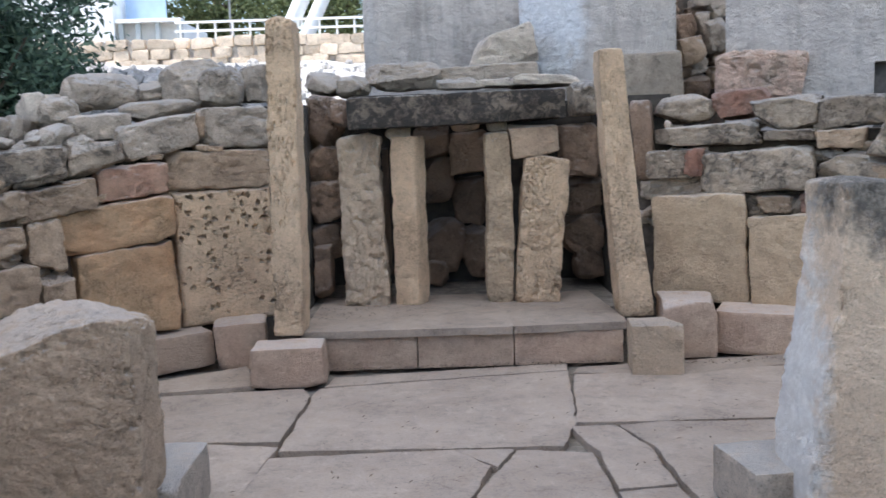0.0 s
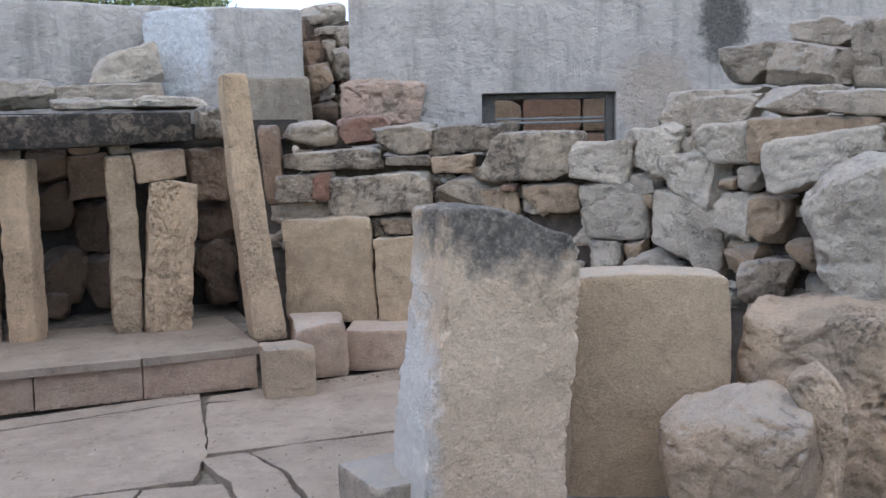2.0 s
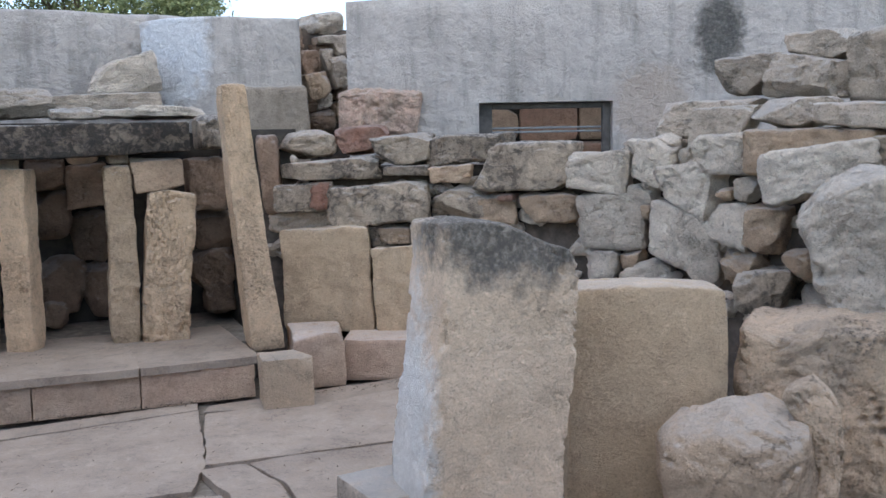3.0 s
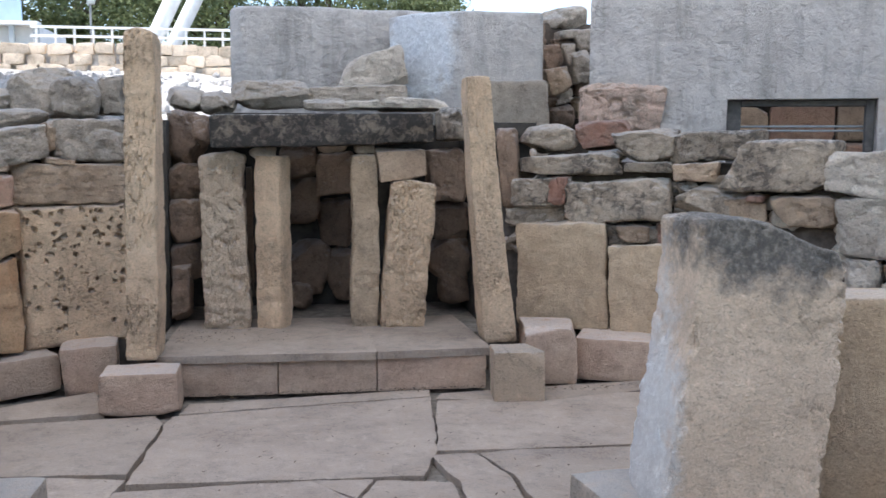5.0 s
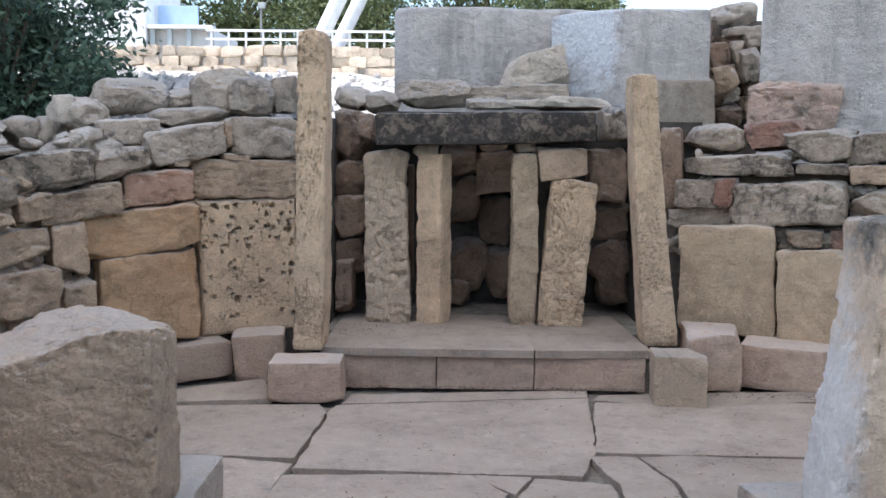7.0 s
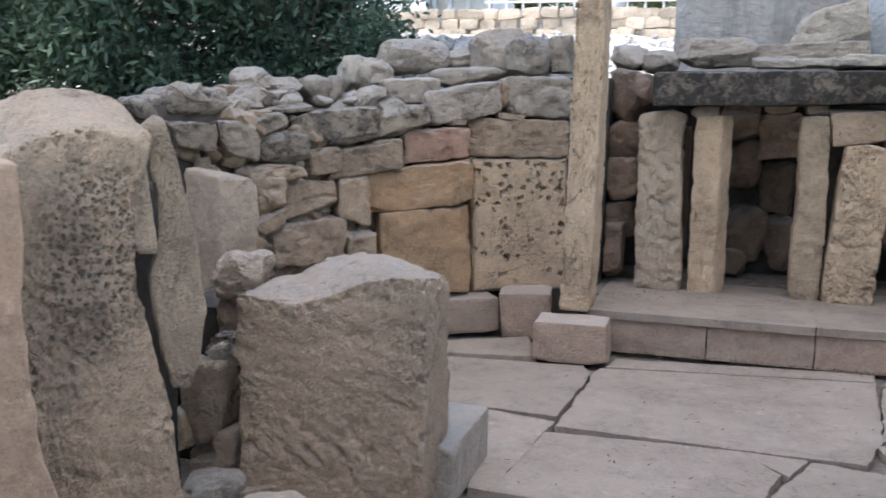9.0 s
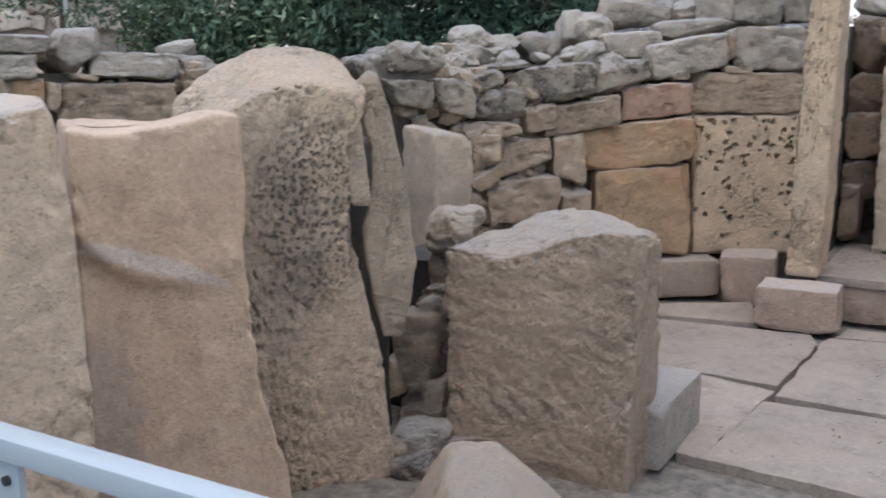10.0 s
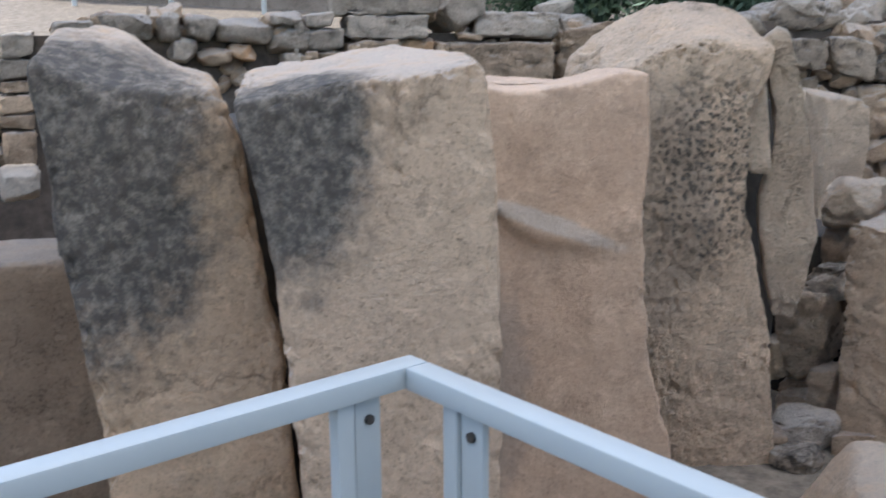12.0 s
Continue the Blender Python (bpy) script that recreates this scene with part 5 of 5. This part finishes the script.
shaped("orthostat", "squared upright stone against the apse wall", "standing stone", "orthostats", PALEBUFF, -3.096, 5.2, 65, -0.15, (0.009, 0.009, 0.009, 0.009, 0.009, 0.006, 0.003, 0.0), (0.283, 0.283, 0.283, 0.283, 0.285, 0.293, 0.297, 0.270), (1.25, 1.255, 1.255, 1.25, 1.24, 1.235, 1.225), .36, p=24, n=44, amp=0.5, rag=0.010, rear=0.03, pit=0.005)
shaped("stone_sliver", "long leaning sliver of limestone wedged between megaliths", "stone", "slivers", PALEBUFF, -2.28, 3.42, 33, 0.53, (-0.02, -0.045, -0.07, -0.085, -0.052, -0.064, -0.091, -0.135), (0.07, 0.116, 0.131, 0.105, 0.084, 0.046, 0.019, -0.01), (1.571, 1.595, 1.615, 1.631, 1.624, 1.611), .16, p=12, n=44, amp=0.5, rag=0.008, ledge=0.004)

# unseen wall added behind the visitor to block low light, and packing behind the megaliths
bm = bmesh.new()
box(bm, -7, 8, -5.6, -5.0, -0.05, 1.7, 0.05)
solid("wall_south", bm, TAN, "unseen plain wall added behind the visitor to block low light", "wall", kind="structure", smooth=False)
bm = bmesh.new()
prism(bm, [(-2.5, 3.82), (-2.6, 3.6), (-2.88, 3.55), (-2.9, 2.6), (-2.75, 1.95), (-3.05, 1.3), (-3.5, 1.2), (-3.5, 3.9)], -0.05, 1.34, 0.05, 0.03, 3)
solid("wall_fill", bm, SHADE_EARTH, "fill added behind the standing megaliths, coloured dark as shade", "wall", kind="structure")

# ---- handrail ----
rail = thing("handrail", "white painted steel handrail with a mitred corner and bolted posts", "handrail")
bm = bmesh.new()
box(bm, -1.52, -1.475, -1.2, 1.06, 1.091, 1.126, 0.005)
part("top_rail", bm, PAINT, rail)
bm = bmesh.new()
box(bm, -1.475, 2.2, 1.015, 1.06, 1.091, 1.126, 0.005)
part("top_rail", bm, PAINT, rail)
for x, y, turn in ((-1.497, 0.93, 90), (-1.37, 1.037, 0), (-1.497, -0.4, 90), (0.2, 1.037, 0), (1.6, 1.037, 0)):
    bm = bmesh.new()
    box(bm, -0.03, 0.0, -0.012, 0.012, -0.05, 1.091, 0.003)
    ob = part("post", bm, PAINT, rail)
    ob.matrix_basis = pose(x, y, 0, 0, 0, turn)
    bm = bmesh.new()
    box(bm, 0.004, 0.05, -0.006, 0.006, 0.9, 1.091, 0.002)
    plate = part("plate", bm, PAINT, rail)
    plate.matrix_basis = pose(x, y, 0, 0, 0, turn)
    bm = bmesh.new()
    rod(bm, (0.028, -0.012, 1.055), (0.028, 0.012, 1.055), 0.008)
    part("bolt", bm, DARKMETAL, plate, "dark steel bolt")

# ---- rendered walls behind ----
bm = bmesh.new()
prism(bm, [(-0.86, 10.55), (-0.7, 10.4), (0.95, 10.4), (2.2, 10.9), (2.2, 12), (-0.86, 12)], 0.9, 3.19, 0.05, 0.02)
solid("wall_render_1", bm, PLASTER, "grey cement-rendered restored wall with a rounded corner", "wall", kind="structure")
bm = bmesh.new()
prism(bm, [(1.47, 9.55), (2.27, 9.6), (2.3, 10.4), (0.85, 10.4), (0.78, 10.15)], 1.0, 3.08, 0.04, 0.025)
solid("wall_render_2", bm, LITWALL, "grey rendered buttress with light painted white on its left face", "wall", kind="structure")


def window_wall(x, y, yaw, w, z0, z1, thick, hx0, hx1, hz0, hz1):
    xs = sorted({*(round(w * i / 40, 3) for i in range(41)), hx0, hx1})
    zs = sorted({*(round(z0 + (z1 - z0) * i / 24, 3) for i in range(25)), hz0, hz1})
    bm = bmesh.new()
    at = {}
    for s in (0, 1):
        for i, a in enumerate(xs):
            for j, b in enumerate(zs):
                k = 0.05 * noise.noise((a * 1.3, b * 1.3, s * 9)) + 0.018 * noise.noise((a * 5, b * 5, s * 9))
                e = 0.10 * max(0.0, 1 - (zs[-1] - b) / 0.1) + 0.08 * max(0.0, 1 - a / 0.08)
                top = (0.05 * noise.noise((a * 1.1, 7, 2)) + 0.05 * a) * max(0.0, (b - 2.6))
                at[s, i, j] = bm.verts.new((a, (thick - k - e * 0.5) if s else k + e * 0.5, b + top))
    inside = lambda i, j: hx0 <= xs[i] < hx1 and hz0 <= zs[j] < hz1
    nx, nz = len(xs) - 1, len(zs) - 1
    solid_ = lambda i, j: 0 <= i < nx and 0 <= j < nz and not inside(i, j)
    for i in range(nx):
        for j in range(nz):
            if not solid_(i, j):
                continue
            bm.faces.new((at[0, i, j], at[0, i + 1, j], at[0, i + 1, j + 1], at[0, i, j + 1]))
            bm.faces.new((at[1, i, j + 1], at[1, i + 1, j + 1], at[1, i + 1, j], at[1, i, j]))
            for di, dj, a, b in ((-1, 0, (i, j), (i, j + 1)), (1, 0, (i + 1, j + 1), (i + 1, j)), (0, -1, (i + 1, j), (i, j)), (0, 1, (i, j + 1), (i + 1, j + 1))):
                if not solid_(i + di, j + dj):
                    bm.faces.new((at[0, a[0], a[1]], at[0, b[0], b[1]], at[1, b[0], b[1]], at[1, a[0], a[1]]))
    bmesh.ops.recalc_face_normals(bm, faces=bm.faces[:])
    ob = solid("wall_render_3", bm, STAINWALL, "tall grey cement-rendered wall with a low window opening", "wall", kind="structure")
    ob.matrix_basis = pose(x, y, 0, 0, 0, yaw)
    return ob


window_wall(2.62, 9.192, -20, 5.45, 1.0, 3.2, 0.34, 1.284, 2.614, 1.5, 2.2)
megalith("orthostat", "broken red-stained stone showing under the rendered wall", BLUSH, 2.87, 9.0, 2.1, -20, 0.74, 0.25, 0.48, -3, 0.04, -0.06, 0, 4.5, 44, 1.4, 0.018)
megalith("orthostat", "rough grey stone base under the rendered buttress", ASHEN, 1.88, 9.50, 2.0, 0, 0.84, 0.3, 0.8, 1, 0, 0, 0, 10, 16, 0.5, 0.008)
bm = bmesh.new()
box(bm, 0, 3.5, 0, 0.4, 1.0, 2.6, 0.02)
court = solid("wall_court", bm, CORE, "tan ashlar wall seen through the window opening", "wall", kind="structure")
court.matrix_basis = pose(3.6, 10.5, 0, 0, 0, -20)
for j in range(4):
    for i in range(5):
        ob = new("stone", mesh_of("stone", rock(0.66, 0.2, 0.36, p=12, n=5, amp=0.4, rag=0.003), (TAN, PINK, TAN)[(i + j) % 3]))
        ob.matrix_basis = pose(0.35 + 0.68 * i - 0.3 * (j % 2), -0.08, 1.25 + 0.38 * j)
        ob.parent = court
bars = thing("window_bars", "thin grey metal bars across the window opening", "bars")
for z in (1.95, 1.91):
    bm = bmesh.new()
    rod(bm, (0, 0, z), (1.4, 0, z), 0.011)
    part("bar", bm, ZINC, bars)
bars.matrix_basis = pose(3.88, 8.98, 0, 0, 0, -20)

frame_ = thing("window_1", "dark frame set in the low window opening", "window", kind="structure")
for x0, x1, z0, z1 in ((1.225, 1.36, 1.5, 2.195), (2.47, 2.545, 1.5, 2.195), (1.362, 2.468, 2.14, 2.195)):
    bm = bmesh.new()
    box(bm, x0, x1, 0.13, 0.22, z0, z1, 0.006)
    part("window_frame", bm, DARKFRAME, frame_)
frame_.matrix_basis = pose(2.68, 9.17, 0, 0, 0, -20)

# ---- beyond: shrubs, slope, fence, tent arch, trees ----
def shrub(name, label, category, x, y, z, rx, ry, rz, count, size, material, seed, trunk=0.06, stem=0.2):
    rnd = random.Random(seed)
    top = thing(name, label, category)
    bm = bmesh.new()
    rod(bm, (0, 0, -stem), (0.05, 0.02, rz * 0.8), trunk, 8, trunk * 0.6)
    tips = []
    for i in range(16):
        a, e = rnd.uniform(0, 6.28), rnd.uniform(0.1, 1.3)
        tip = Vector((math.cos(a) * math.cos(e) * rx * 0.8, math.sin(a) * math.cos(e) * ry * 0.8, rz * 0.9 + math.sin(e) * rz * 0.8))
        rod(bm, (0.03, 0.01, rz * rnd.uniform(0.3, 0.75)), tip, trunk * 0.45, 6, trunk * 0.12)
        tips.append(tip)
    part("trunk", bm, BARK, top)
    verts, faces = [], []
    clumps = []
    for i in range(46):
        while True:
            v = Vector((rnd.uniform(-1, 1), rnd.uniform(-1, 1), rnd.uniform(-0.85, 1)))
            if v.length < 1:
                break
        clumps.append((v, rnd.uniform(0.16, 0.36)))
    for i in range(count):
        c, r = clumps[rnd.randrange(len(clumps))]
        v = c + Vector((rnd.gauss(0, 1), rnd.gauss(0, 1), rnd.gauss(0, 1))) * r * 0.55
        p = Vector((v.x * rx, v.y * ry, rz + v.z * rz))
        d = Vector((rnd.gauss(0, 1), rnd.gauss(0, 1), rnd.gauss(0.3, 1))).normalized()
        s = d.cross(Vector((rnd.gauss(0, 1), rnd.gauss(0, 1), rnd.gauss(0, 1)))).normalized()
        l, w = size * rnd.uniform(0.6, 1.3), size * 0.17
        k = len(verts)
        verts += [p, p + d * l * 0.5 + s * w, p + d * l, p + d * l * 0.5 - s * w]
        faces.append((k, k + 1, k + 2, k + 3))
    me = bpy.data.meshes.new("crown")
    me.from_pydata(verts, [], faces)
    me.materials.append(material)
    crown = new("crown", me)
    crown.parent = top
    top.matrix_basis = pose(x, y, z)


shrub("shrub", "dense dark green oleander shrub behind the apse wall", "shrub", -4.9, 10.0, 1.3, 1.4, 1.2, 1.4, 24000, 0.12, LEAF, 1)
shrub("shrub", "dense dark green oleander shrub behind the apse wall", "shrub", -6.4, 8.8, 1.3, 1.5, 1.3, 1.4, 24000, 0.12, LEAF, 2)
shrub("shrub", "thin-leaved green shrub at the end of the row behind the wall", "shrub", -7.55, 7.9, 1.35, 0.75, 0.8, 0.8, 9000, 0.1, LEAF, 3, 0.04)
shrub("sapling", "thin sapling with sparse grey-green leaves above the wall", "tree", -8.0, 6.5, 2.0, 0.75, 0.7, 0.6, 2600, 0.1, LEAF, 5, 0.03, 0.9)
for i, (x, y, s) in enumerate(((-6.5, 28, 2.3), (-2.6, 29, 2.4), (0.6, 29, 2.0), (3.4, 30, 1.7), (-10.5, 26, 2.2))):
    shrub("tree", "olive tree with sunlit grey-green leaves on the slope", "tree", x, y, ground_height(x, y), s * 1.2, s, s, 18000, 0.17, OLIVE, 20 + i, 0.14)

# grey bank of rubble and gravel close behind the apse wall
bm = bmesh.new()
rnd = random.Random(18)


def bank_height(x, y):
    k = min(1.0, max(0.0, (y - 8.1) / 1.6)) * min(1.0, max(0.0, (-1.5 - x) / 0.5)) * min(1.0, max(0.0, (x + 4.1) / 0.9))
    return 1.3 + 1.0 * k * k * (3 - 2 * k) + 0.06 * noise.noise((x * 3, y * 3, 5))


rows = [[bm.verts.new((-4.3 + 2.5 * i / 44, 8.3 + 3.4 * j / 30, bank_height(-4.3 + 2.5 * i / 44, 8.3 + 3.4 * j / 30))) for i in range(45)] for j in range(31)]
for a, b in zip(rows, rows[1:]):
    for i in range(44):
        bm.faces.new((a[i], a[i + 1], b[i + 1], b[i]))
for i in range(480):
    x, y = rnd.uniform(-3.7, -1.85), rnd.uniform(8.6, 11.2)
    r = rnd.uniform(0.03, 0.11)
    made = bmesh.ops.create_icosphere(bm, subdivisions=1, radius=r, matrix=Matrix.Translation((x, y, bank_height(x, y) + r * 0.2)))
    for v in made["verts"]:
        v.co += noise.noise_vector(v.co * 9) * r * 0.7
solid("gravel_bank", bm, BANK, "grey bank of gravel and small rubble behind the apse wall", "gravel bank", kind="stuff", smooth=False)

# pale rubble slope up to the fence
bm = bmesh.new()
rnd = random.Random(8)
rows = []
for j in range(26):
    y = 11.6 + 7.7 * j / 25
    rows.append([])
    for i in range(40):
        x = -10 + 9.4 * i / 39
        lift = 0.04 + max(0.0, y - 13) * 0.02 * min(1.0, max(0.0, (-0.9 - x) / 1.5))
        rows[-1].append(bm.verts.new((x, y, ground_height(x, y) + lift + 0.05 * noise.noise((x * 2.5, y * 2.5, 1)))))
for a, b in zip(rows, rows[1:]):
    for i in range(39):
        bm.faces.new((a[i], a[i + 1], b[i + 1], b[i]))
for i in range(900):
    x, y = rnd.uniform(-9.5, -1.2), rnd.uniform(12, 19)
    r = rnd.uniform(0.03, 0.09)
    lift = 0.04 + max(0.0, y - 13) * 0.02 * min(1.0, max(0.0, (-0.9 - x) / 1.5))
    made = bmesh.ops.create_icosphere(bm, subdivisions=1, radius=r, matrix=Matrix.Translation((x, y, ground_height(x, y) + lift + r * 0.2)))
    for v in made["verts"]:
        v.co += noise.noise_vector(v.co * 4) * r * 0.7
solid("rubble_slope", bm, GRAVEL, "pale sunlit rubble on the slope below the fence", "rubble", kind="stuff", smooth=False)

# retaining wall of rough blocks
bm = bmesh.new()
box(bm, -16, 3, 19.4, 19.8, 1.5, 3.66)
retaining = solid("wall_retaining", bm, GRAVEL, "sunlit retaining wall of squared stone blocks", "wall", kind="structure", smooth=False)
rnd = random.Random(31)
share = [mesh_of("stone", rock(rnd.uniform(0.24, 0.5), 0.25, 0.2, rnd.uniform(-0.1, 0.1), rnd.uniform(-0.1, 0.1), 0, 5, 1.2, 4), ASHLAR) for _ in range(10)]
for j in range(8):
    x = -8.4 - rnd.uniform(0, 0.3)
    while x < 1.0:
        ob = new("stone", share[rnd.randrange(10)])
        ob.matrix_basis = pose(x, 19.3 + rnd.uniform(-0.03, 0.03), 2.2 + 0.2 * j + rnd.uniform(-0.02, 0.02), 0, rnd.uniform(-4, 4), 0)
        ob.parent = retaining
        x += rnd.uniform(0.34, 0.46)
fence = thing("fence", "white metal fence with posts and rails on the retaining wall", "fence")
for i in range(13):
    bm = bmesh.new()
    box(bm, -5.12 + 0.345 * i, -5.08 + 0.345 * i, 19.5, 19.54, 3.62, 4.02)
    part("post", bm, WHITEWALL, fence)
for z in (3.99, 3.82):
    bm = bmesh.new()
    box(bm, -5.2, -0.8, 19.455, 19.497, z, z + 0.045)
    part("rail", bm, WHITEWALL, fence)
hut = thing("hut", "low whitewashed hut with a grey-blue panel on the slope", "building")
for x0, x1, y0, z1 in ((-8.6, -6.55, 19.95, 5.3), (-6.546, -5.25, 20.3, 4.13)):
    bm = bmesh.new()
    box(bm, x0, x1, y0, 22.5, 1.5, z1, 0.03)
    part("wall", bm, WHITEWALL, hut, smooth=False)
for x in (-6.5, -6.15, -5.75, -5.3):
    bm = bmesh.new()
    box(bm, x, x + 0.1, 20.05, 20.15, 2.8, 4.1, 0.01)
    part("column", bm, PAINT, hut)
bm = bmesh.new()
box(bm, -6.55, -5.2, 20.0, 20.3, 4.1, 4.18, 0.01)
part("eave", bm, WHITEWALL, hut)
bm = bmesh.new()
box(bm, -6.5, -5.65, 20.6, 20.66, 4.15, 4.65, 0.01)
part("panel", bm, BLUE, hut, "pale blue panel", smooth=False)
floodlight = thing("floodlight", "small floodlight on a thin pole by the fence", "lamp")
bm = bmesh.new()
rod(bm, (-4.12, 19.6, 3.6), (-4.12, 19.6, 4.5), 0.02)
part("pole", bm, ZINC, floodlight)
bm = bmesh.new()
box(bm, -4.17, -4.03, 19.54, 19.62, 4.46, 4.58, 0.015)
part("head", bm, PAINT, floodlight)

# the tent over the temple: arch and fabric
tent = thing("tent", "white fabric canopy on steel arches over the temple", "tent")
bm = bmesh.new()
rod(bm, (-3.63, 21.0, 3.0), (0.0, 21.0, 10.6), 0.17, 16)
part("arch", bm, WHITEWALL, tent)
bm = bmesh.new()
rod(bm, (-3.19, 20.9, 3.0), (0.57, 20.9, 10.6), 0.15, 16)
part("arch", bm, WHITEWALL, tent)
bm = bmesh.new()
rows = [[bm.verts.new((-8.4 + 18.0 * i / 16, -7.5 + 17.3 * j / 12, 11.0 - 0.004 * (-9.0 + 18.0 * i / 16) ** 2)) for i in range(17)] for j in range(13)]
for a, b in zip(rows, rows[1:]):
    for i in range(16):
        bm.faces.new((a[i], a[i + 1], b[i + 1], b[i]))
part("canopy", bm, FABRIC, tent)

# pale field wall and thin posts beyond the far west wall
bm = bmesh.new()
box(bm, -0.2, 7.0, 0.1, 0.5, 0.8, 4.5)
field = solid("wall_field", bm, PALEROCK, "pale dry-stone field wall beyond the shrubs", "wall", kind="structure", smooth=False)
field.matrix_basis = pose(-12.6, 4.2, 0, 0, 0, 62)
rnd = random.Random(47)
share = [mesh_of("stone", rock(rnd.uniform(0.2, 0.48), 0.25, rnd.uniform(0.15, 0.23), rnd.uniform(-0.12, 0.12), rnd.uniform(-0.12, 0.12), 0, 5, 1.3, 4), PALEROCK) for _ in range(12)]
for j in range(12):
    x = rnd.uniform(-0.2, 0.1)
    while x < 6.8:
        ob = new("stone", share[rnd.randrange(12)])
        ob.matrix_basis = pose(x, rnd.uniform(-0.02, 0.04), 2.2 + 0.19 * j + rnd.uniform(-0.03, 0.03), 0, rnd.uniform(-7, 7), 0)
        ob.parent = field
        x += rnd.uniform(0.28, 0.42)
posts = thing("post_row", "row of thin white metal posts before the field wall", "fence")
for i in range(6):
    bm = bmesh.new()
    rod(bm, (i * 1.05, 0, 1.2), (i * 1.05, 0, 4.6), 0.03)
    part("post", bm, PAINT, posts)
posts.matrix_basis = pose(-11.6, 4.2, 0, 0, 0, 62)

# dry leaves and grit swept against the step and into the niche
bm = bmesh.new()
rnd = random.Random(77)
for i in range(900):
    k = rnd.random()
    if k < 0.45:
        x, y, z = rnd.uniform(-0.95, 1.2), 6.89 - abs(rnd.gauss(0, 0.06)), 0.008
    elif k < 0.6:
        x, y, z = rnd.uniform(-1.1, -0.2), 7.3 + rnd.uniform(0, 0.5), 0.298
    elif k < 0.75:
        x, y, z = rnd.uniform(1.5, 2.5), 6.75 + rnd.gauss(0, 0.06), 0.008
    else:
        x, y, z = rnd.uniform(-1.2, 2.0), rnd.uniform(4.2, 6.6), 0.009
    a, l, w = rnd.uniform(0, 6.28), rnd.uniform(0.012, 0.045), rnd.uniform(0.004, 0.012)
    d, s = Vector((math.cos(a), math.sin(a), 0)), Vector((-math.sin(a), math.cos(a), 0))
    p = Vector((x, y, z))
    q = [p - d * l / 2, p + s * w / 2 + Vector((0, 0, 0.004)), p + d * l / 2 + Vector((0, 0, 0.006)), p - s * w / 2 + Vector((0, 0, 0.003))]
    bm.faces.new([bm.verts.new(v) for v in q])
solid("leaf_litter", bm, LITTER, "dry brown leaves and twigs scattered over the paving", "leaf litter", kind="stuff", smooth=False)

# ---- paving ----
bm = bmesh.new()
box(bm, -4, 4, 0.5, 7.0, -0.09, -0.046)
paving_bed = solid("floor", bm, EARTH, "floor of large irregular limestone paving slabs with earth joints", "floor", kind="structure", smooth=False)


def paving(*corners):
    """One irregular slab, by its corners in plan."""
    SEED[0] += 1
    bm = bmesh.new()
    mid = sum((Vector(c) for c in corners), Vector((0, 0))) / len(corners)
    ring = []
    for a, b in zip(corners, corners[1:] + corners[:1]):
        a, b = Vector(a), Vector(b)
        k = max(1, round((b - a).length / 0.045))
        for i in range(k):
            q = a.lerp(b, i / k)
            q -= (mid - q).normalized() * 0.007
            j = noise.noise_vector(Vector((*q, SEED[0])) * 5) * 0.016 + noise.noise_vector(Vector((*q, SEED[0])) * 17) * 0.010
            ring.append(bm.verts.new((q.x + j.x, q.y + j.y, 0)))
    face = bm.faces.new(ring)
    bmesh.ops.recalc_face_normals(bm, faces=[face])
    if face.normal.z < 0:
        face.normal_flip()
    made = bmesh.ops.extrude_face_region(bm, geom=[face])
    topf = [g for g in made["geom"] if isinstance(g, bmesh.types.BMFace)][0]
    lift = 0.006 * noise.noise((SEED[0] * 1.7, 0, 0))
    for v in topf.verts:
        v.co.z = 0.0 + lift
    for v in ring:
        v.co.z = -0.045
    bmesh.ops.inset_region(bm, faces=[topf], thickness=0.02, depth=0.004)
    bmesh.ops.recalc_face_normals(bm, faces=bm.faces[:])
    ob = new("slab", mesh_of("slab", bm, FLOOR, smooth=False))
    ob.parent = paving_bed


paving((-0.96, 6.37), (0.75, 6.65), (0.64, 5.53), (0.51, 5.05), (-1.02, 5.11))
paving((-2.01, 6.30), (-1.07, 6.39), (-1.00, 6.22), (-1.06, 5.27), (-1.47, 5.31), (-1.73, 5.30))
paving((-1.05, 4.99), (-0.09, 5.03), (0.10, 4.76), (-0.11, 4.04), (-1.15, 4.13))
paving((-0.07, 5.03), (0.24, 5.01), (0.14, 4.77))
paving((0.26, 5.00), (0.64, 4.93), (0.65, 4.37), (0.66, 3.98), (-0.08, 4.04), (0.13, 4.68))
paving((0.79, 6.55), (2.35, 6.62), (1.88, 5.45), (1.16, 5.45), (0.87, 5.45), (0.65, 5.47))
paving((0.59, 5.37), (0.85, 5.38), (0.95, 4.99), (0.97, 4.45), (0.68, 4.41), (0.69, 4.93))
paving((0.88, 5.38), (1.15, 5.41), (1.53, 5.39), (1.92, 5.39), (1.38, 4.11), (1.08, 3.95), (1.01, 4.45), (0.99, 4.99))
paving((-1.46, 5.26), (-1.04, 5.18), (-1.07, 4.97), (-1.14, 4.13), (-1.25, 4.14))
paving((0.68, 4.36), (0.96, 4.40), (1.06, 3.95), (0.68, 3.95))
paving((0.86, 6.75), (2.55, 6.95), (2.45, 6.69), (1.53, 6.46), (0.80, 6.59))
paving((-2.13, 6.72), (-1.58, 7.08), (-1.42, 6.52), (-2.04, 6.39))
paving((-0.87, 6.67), (0.76, 6.87), (0.74, 6.68), (-0.92, 6.43))
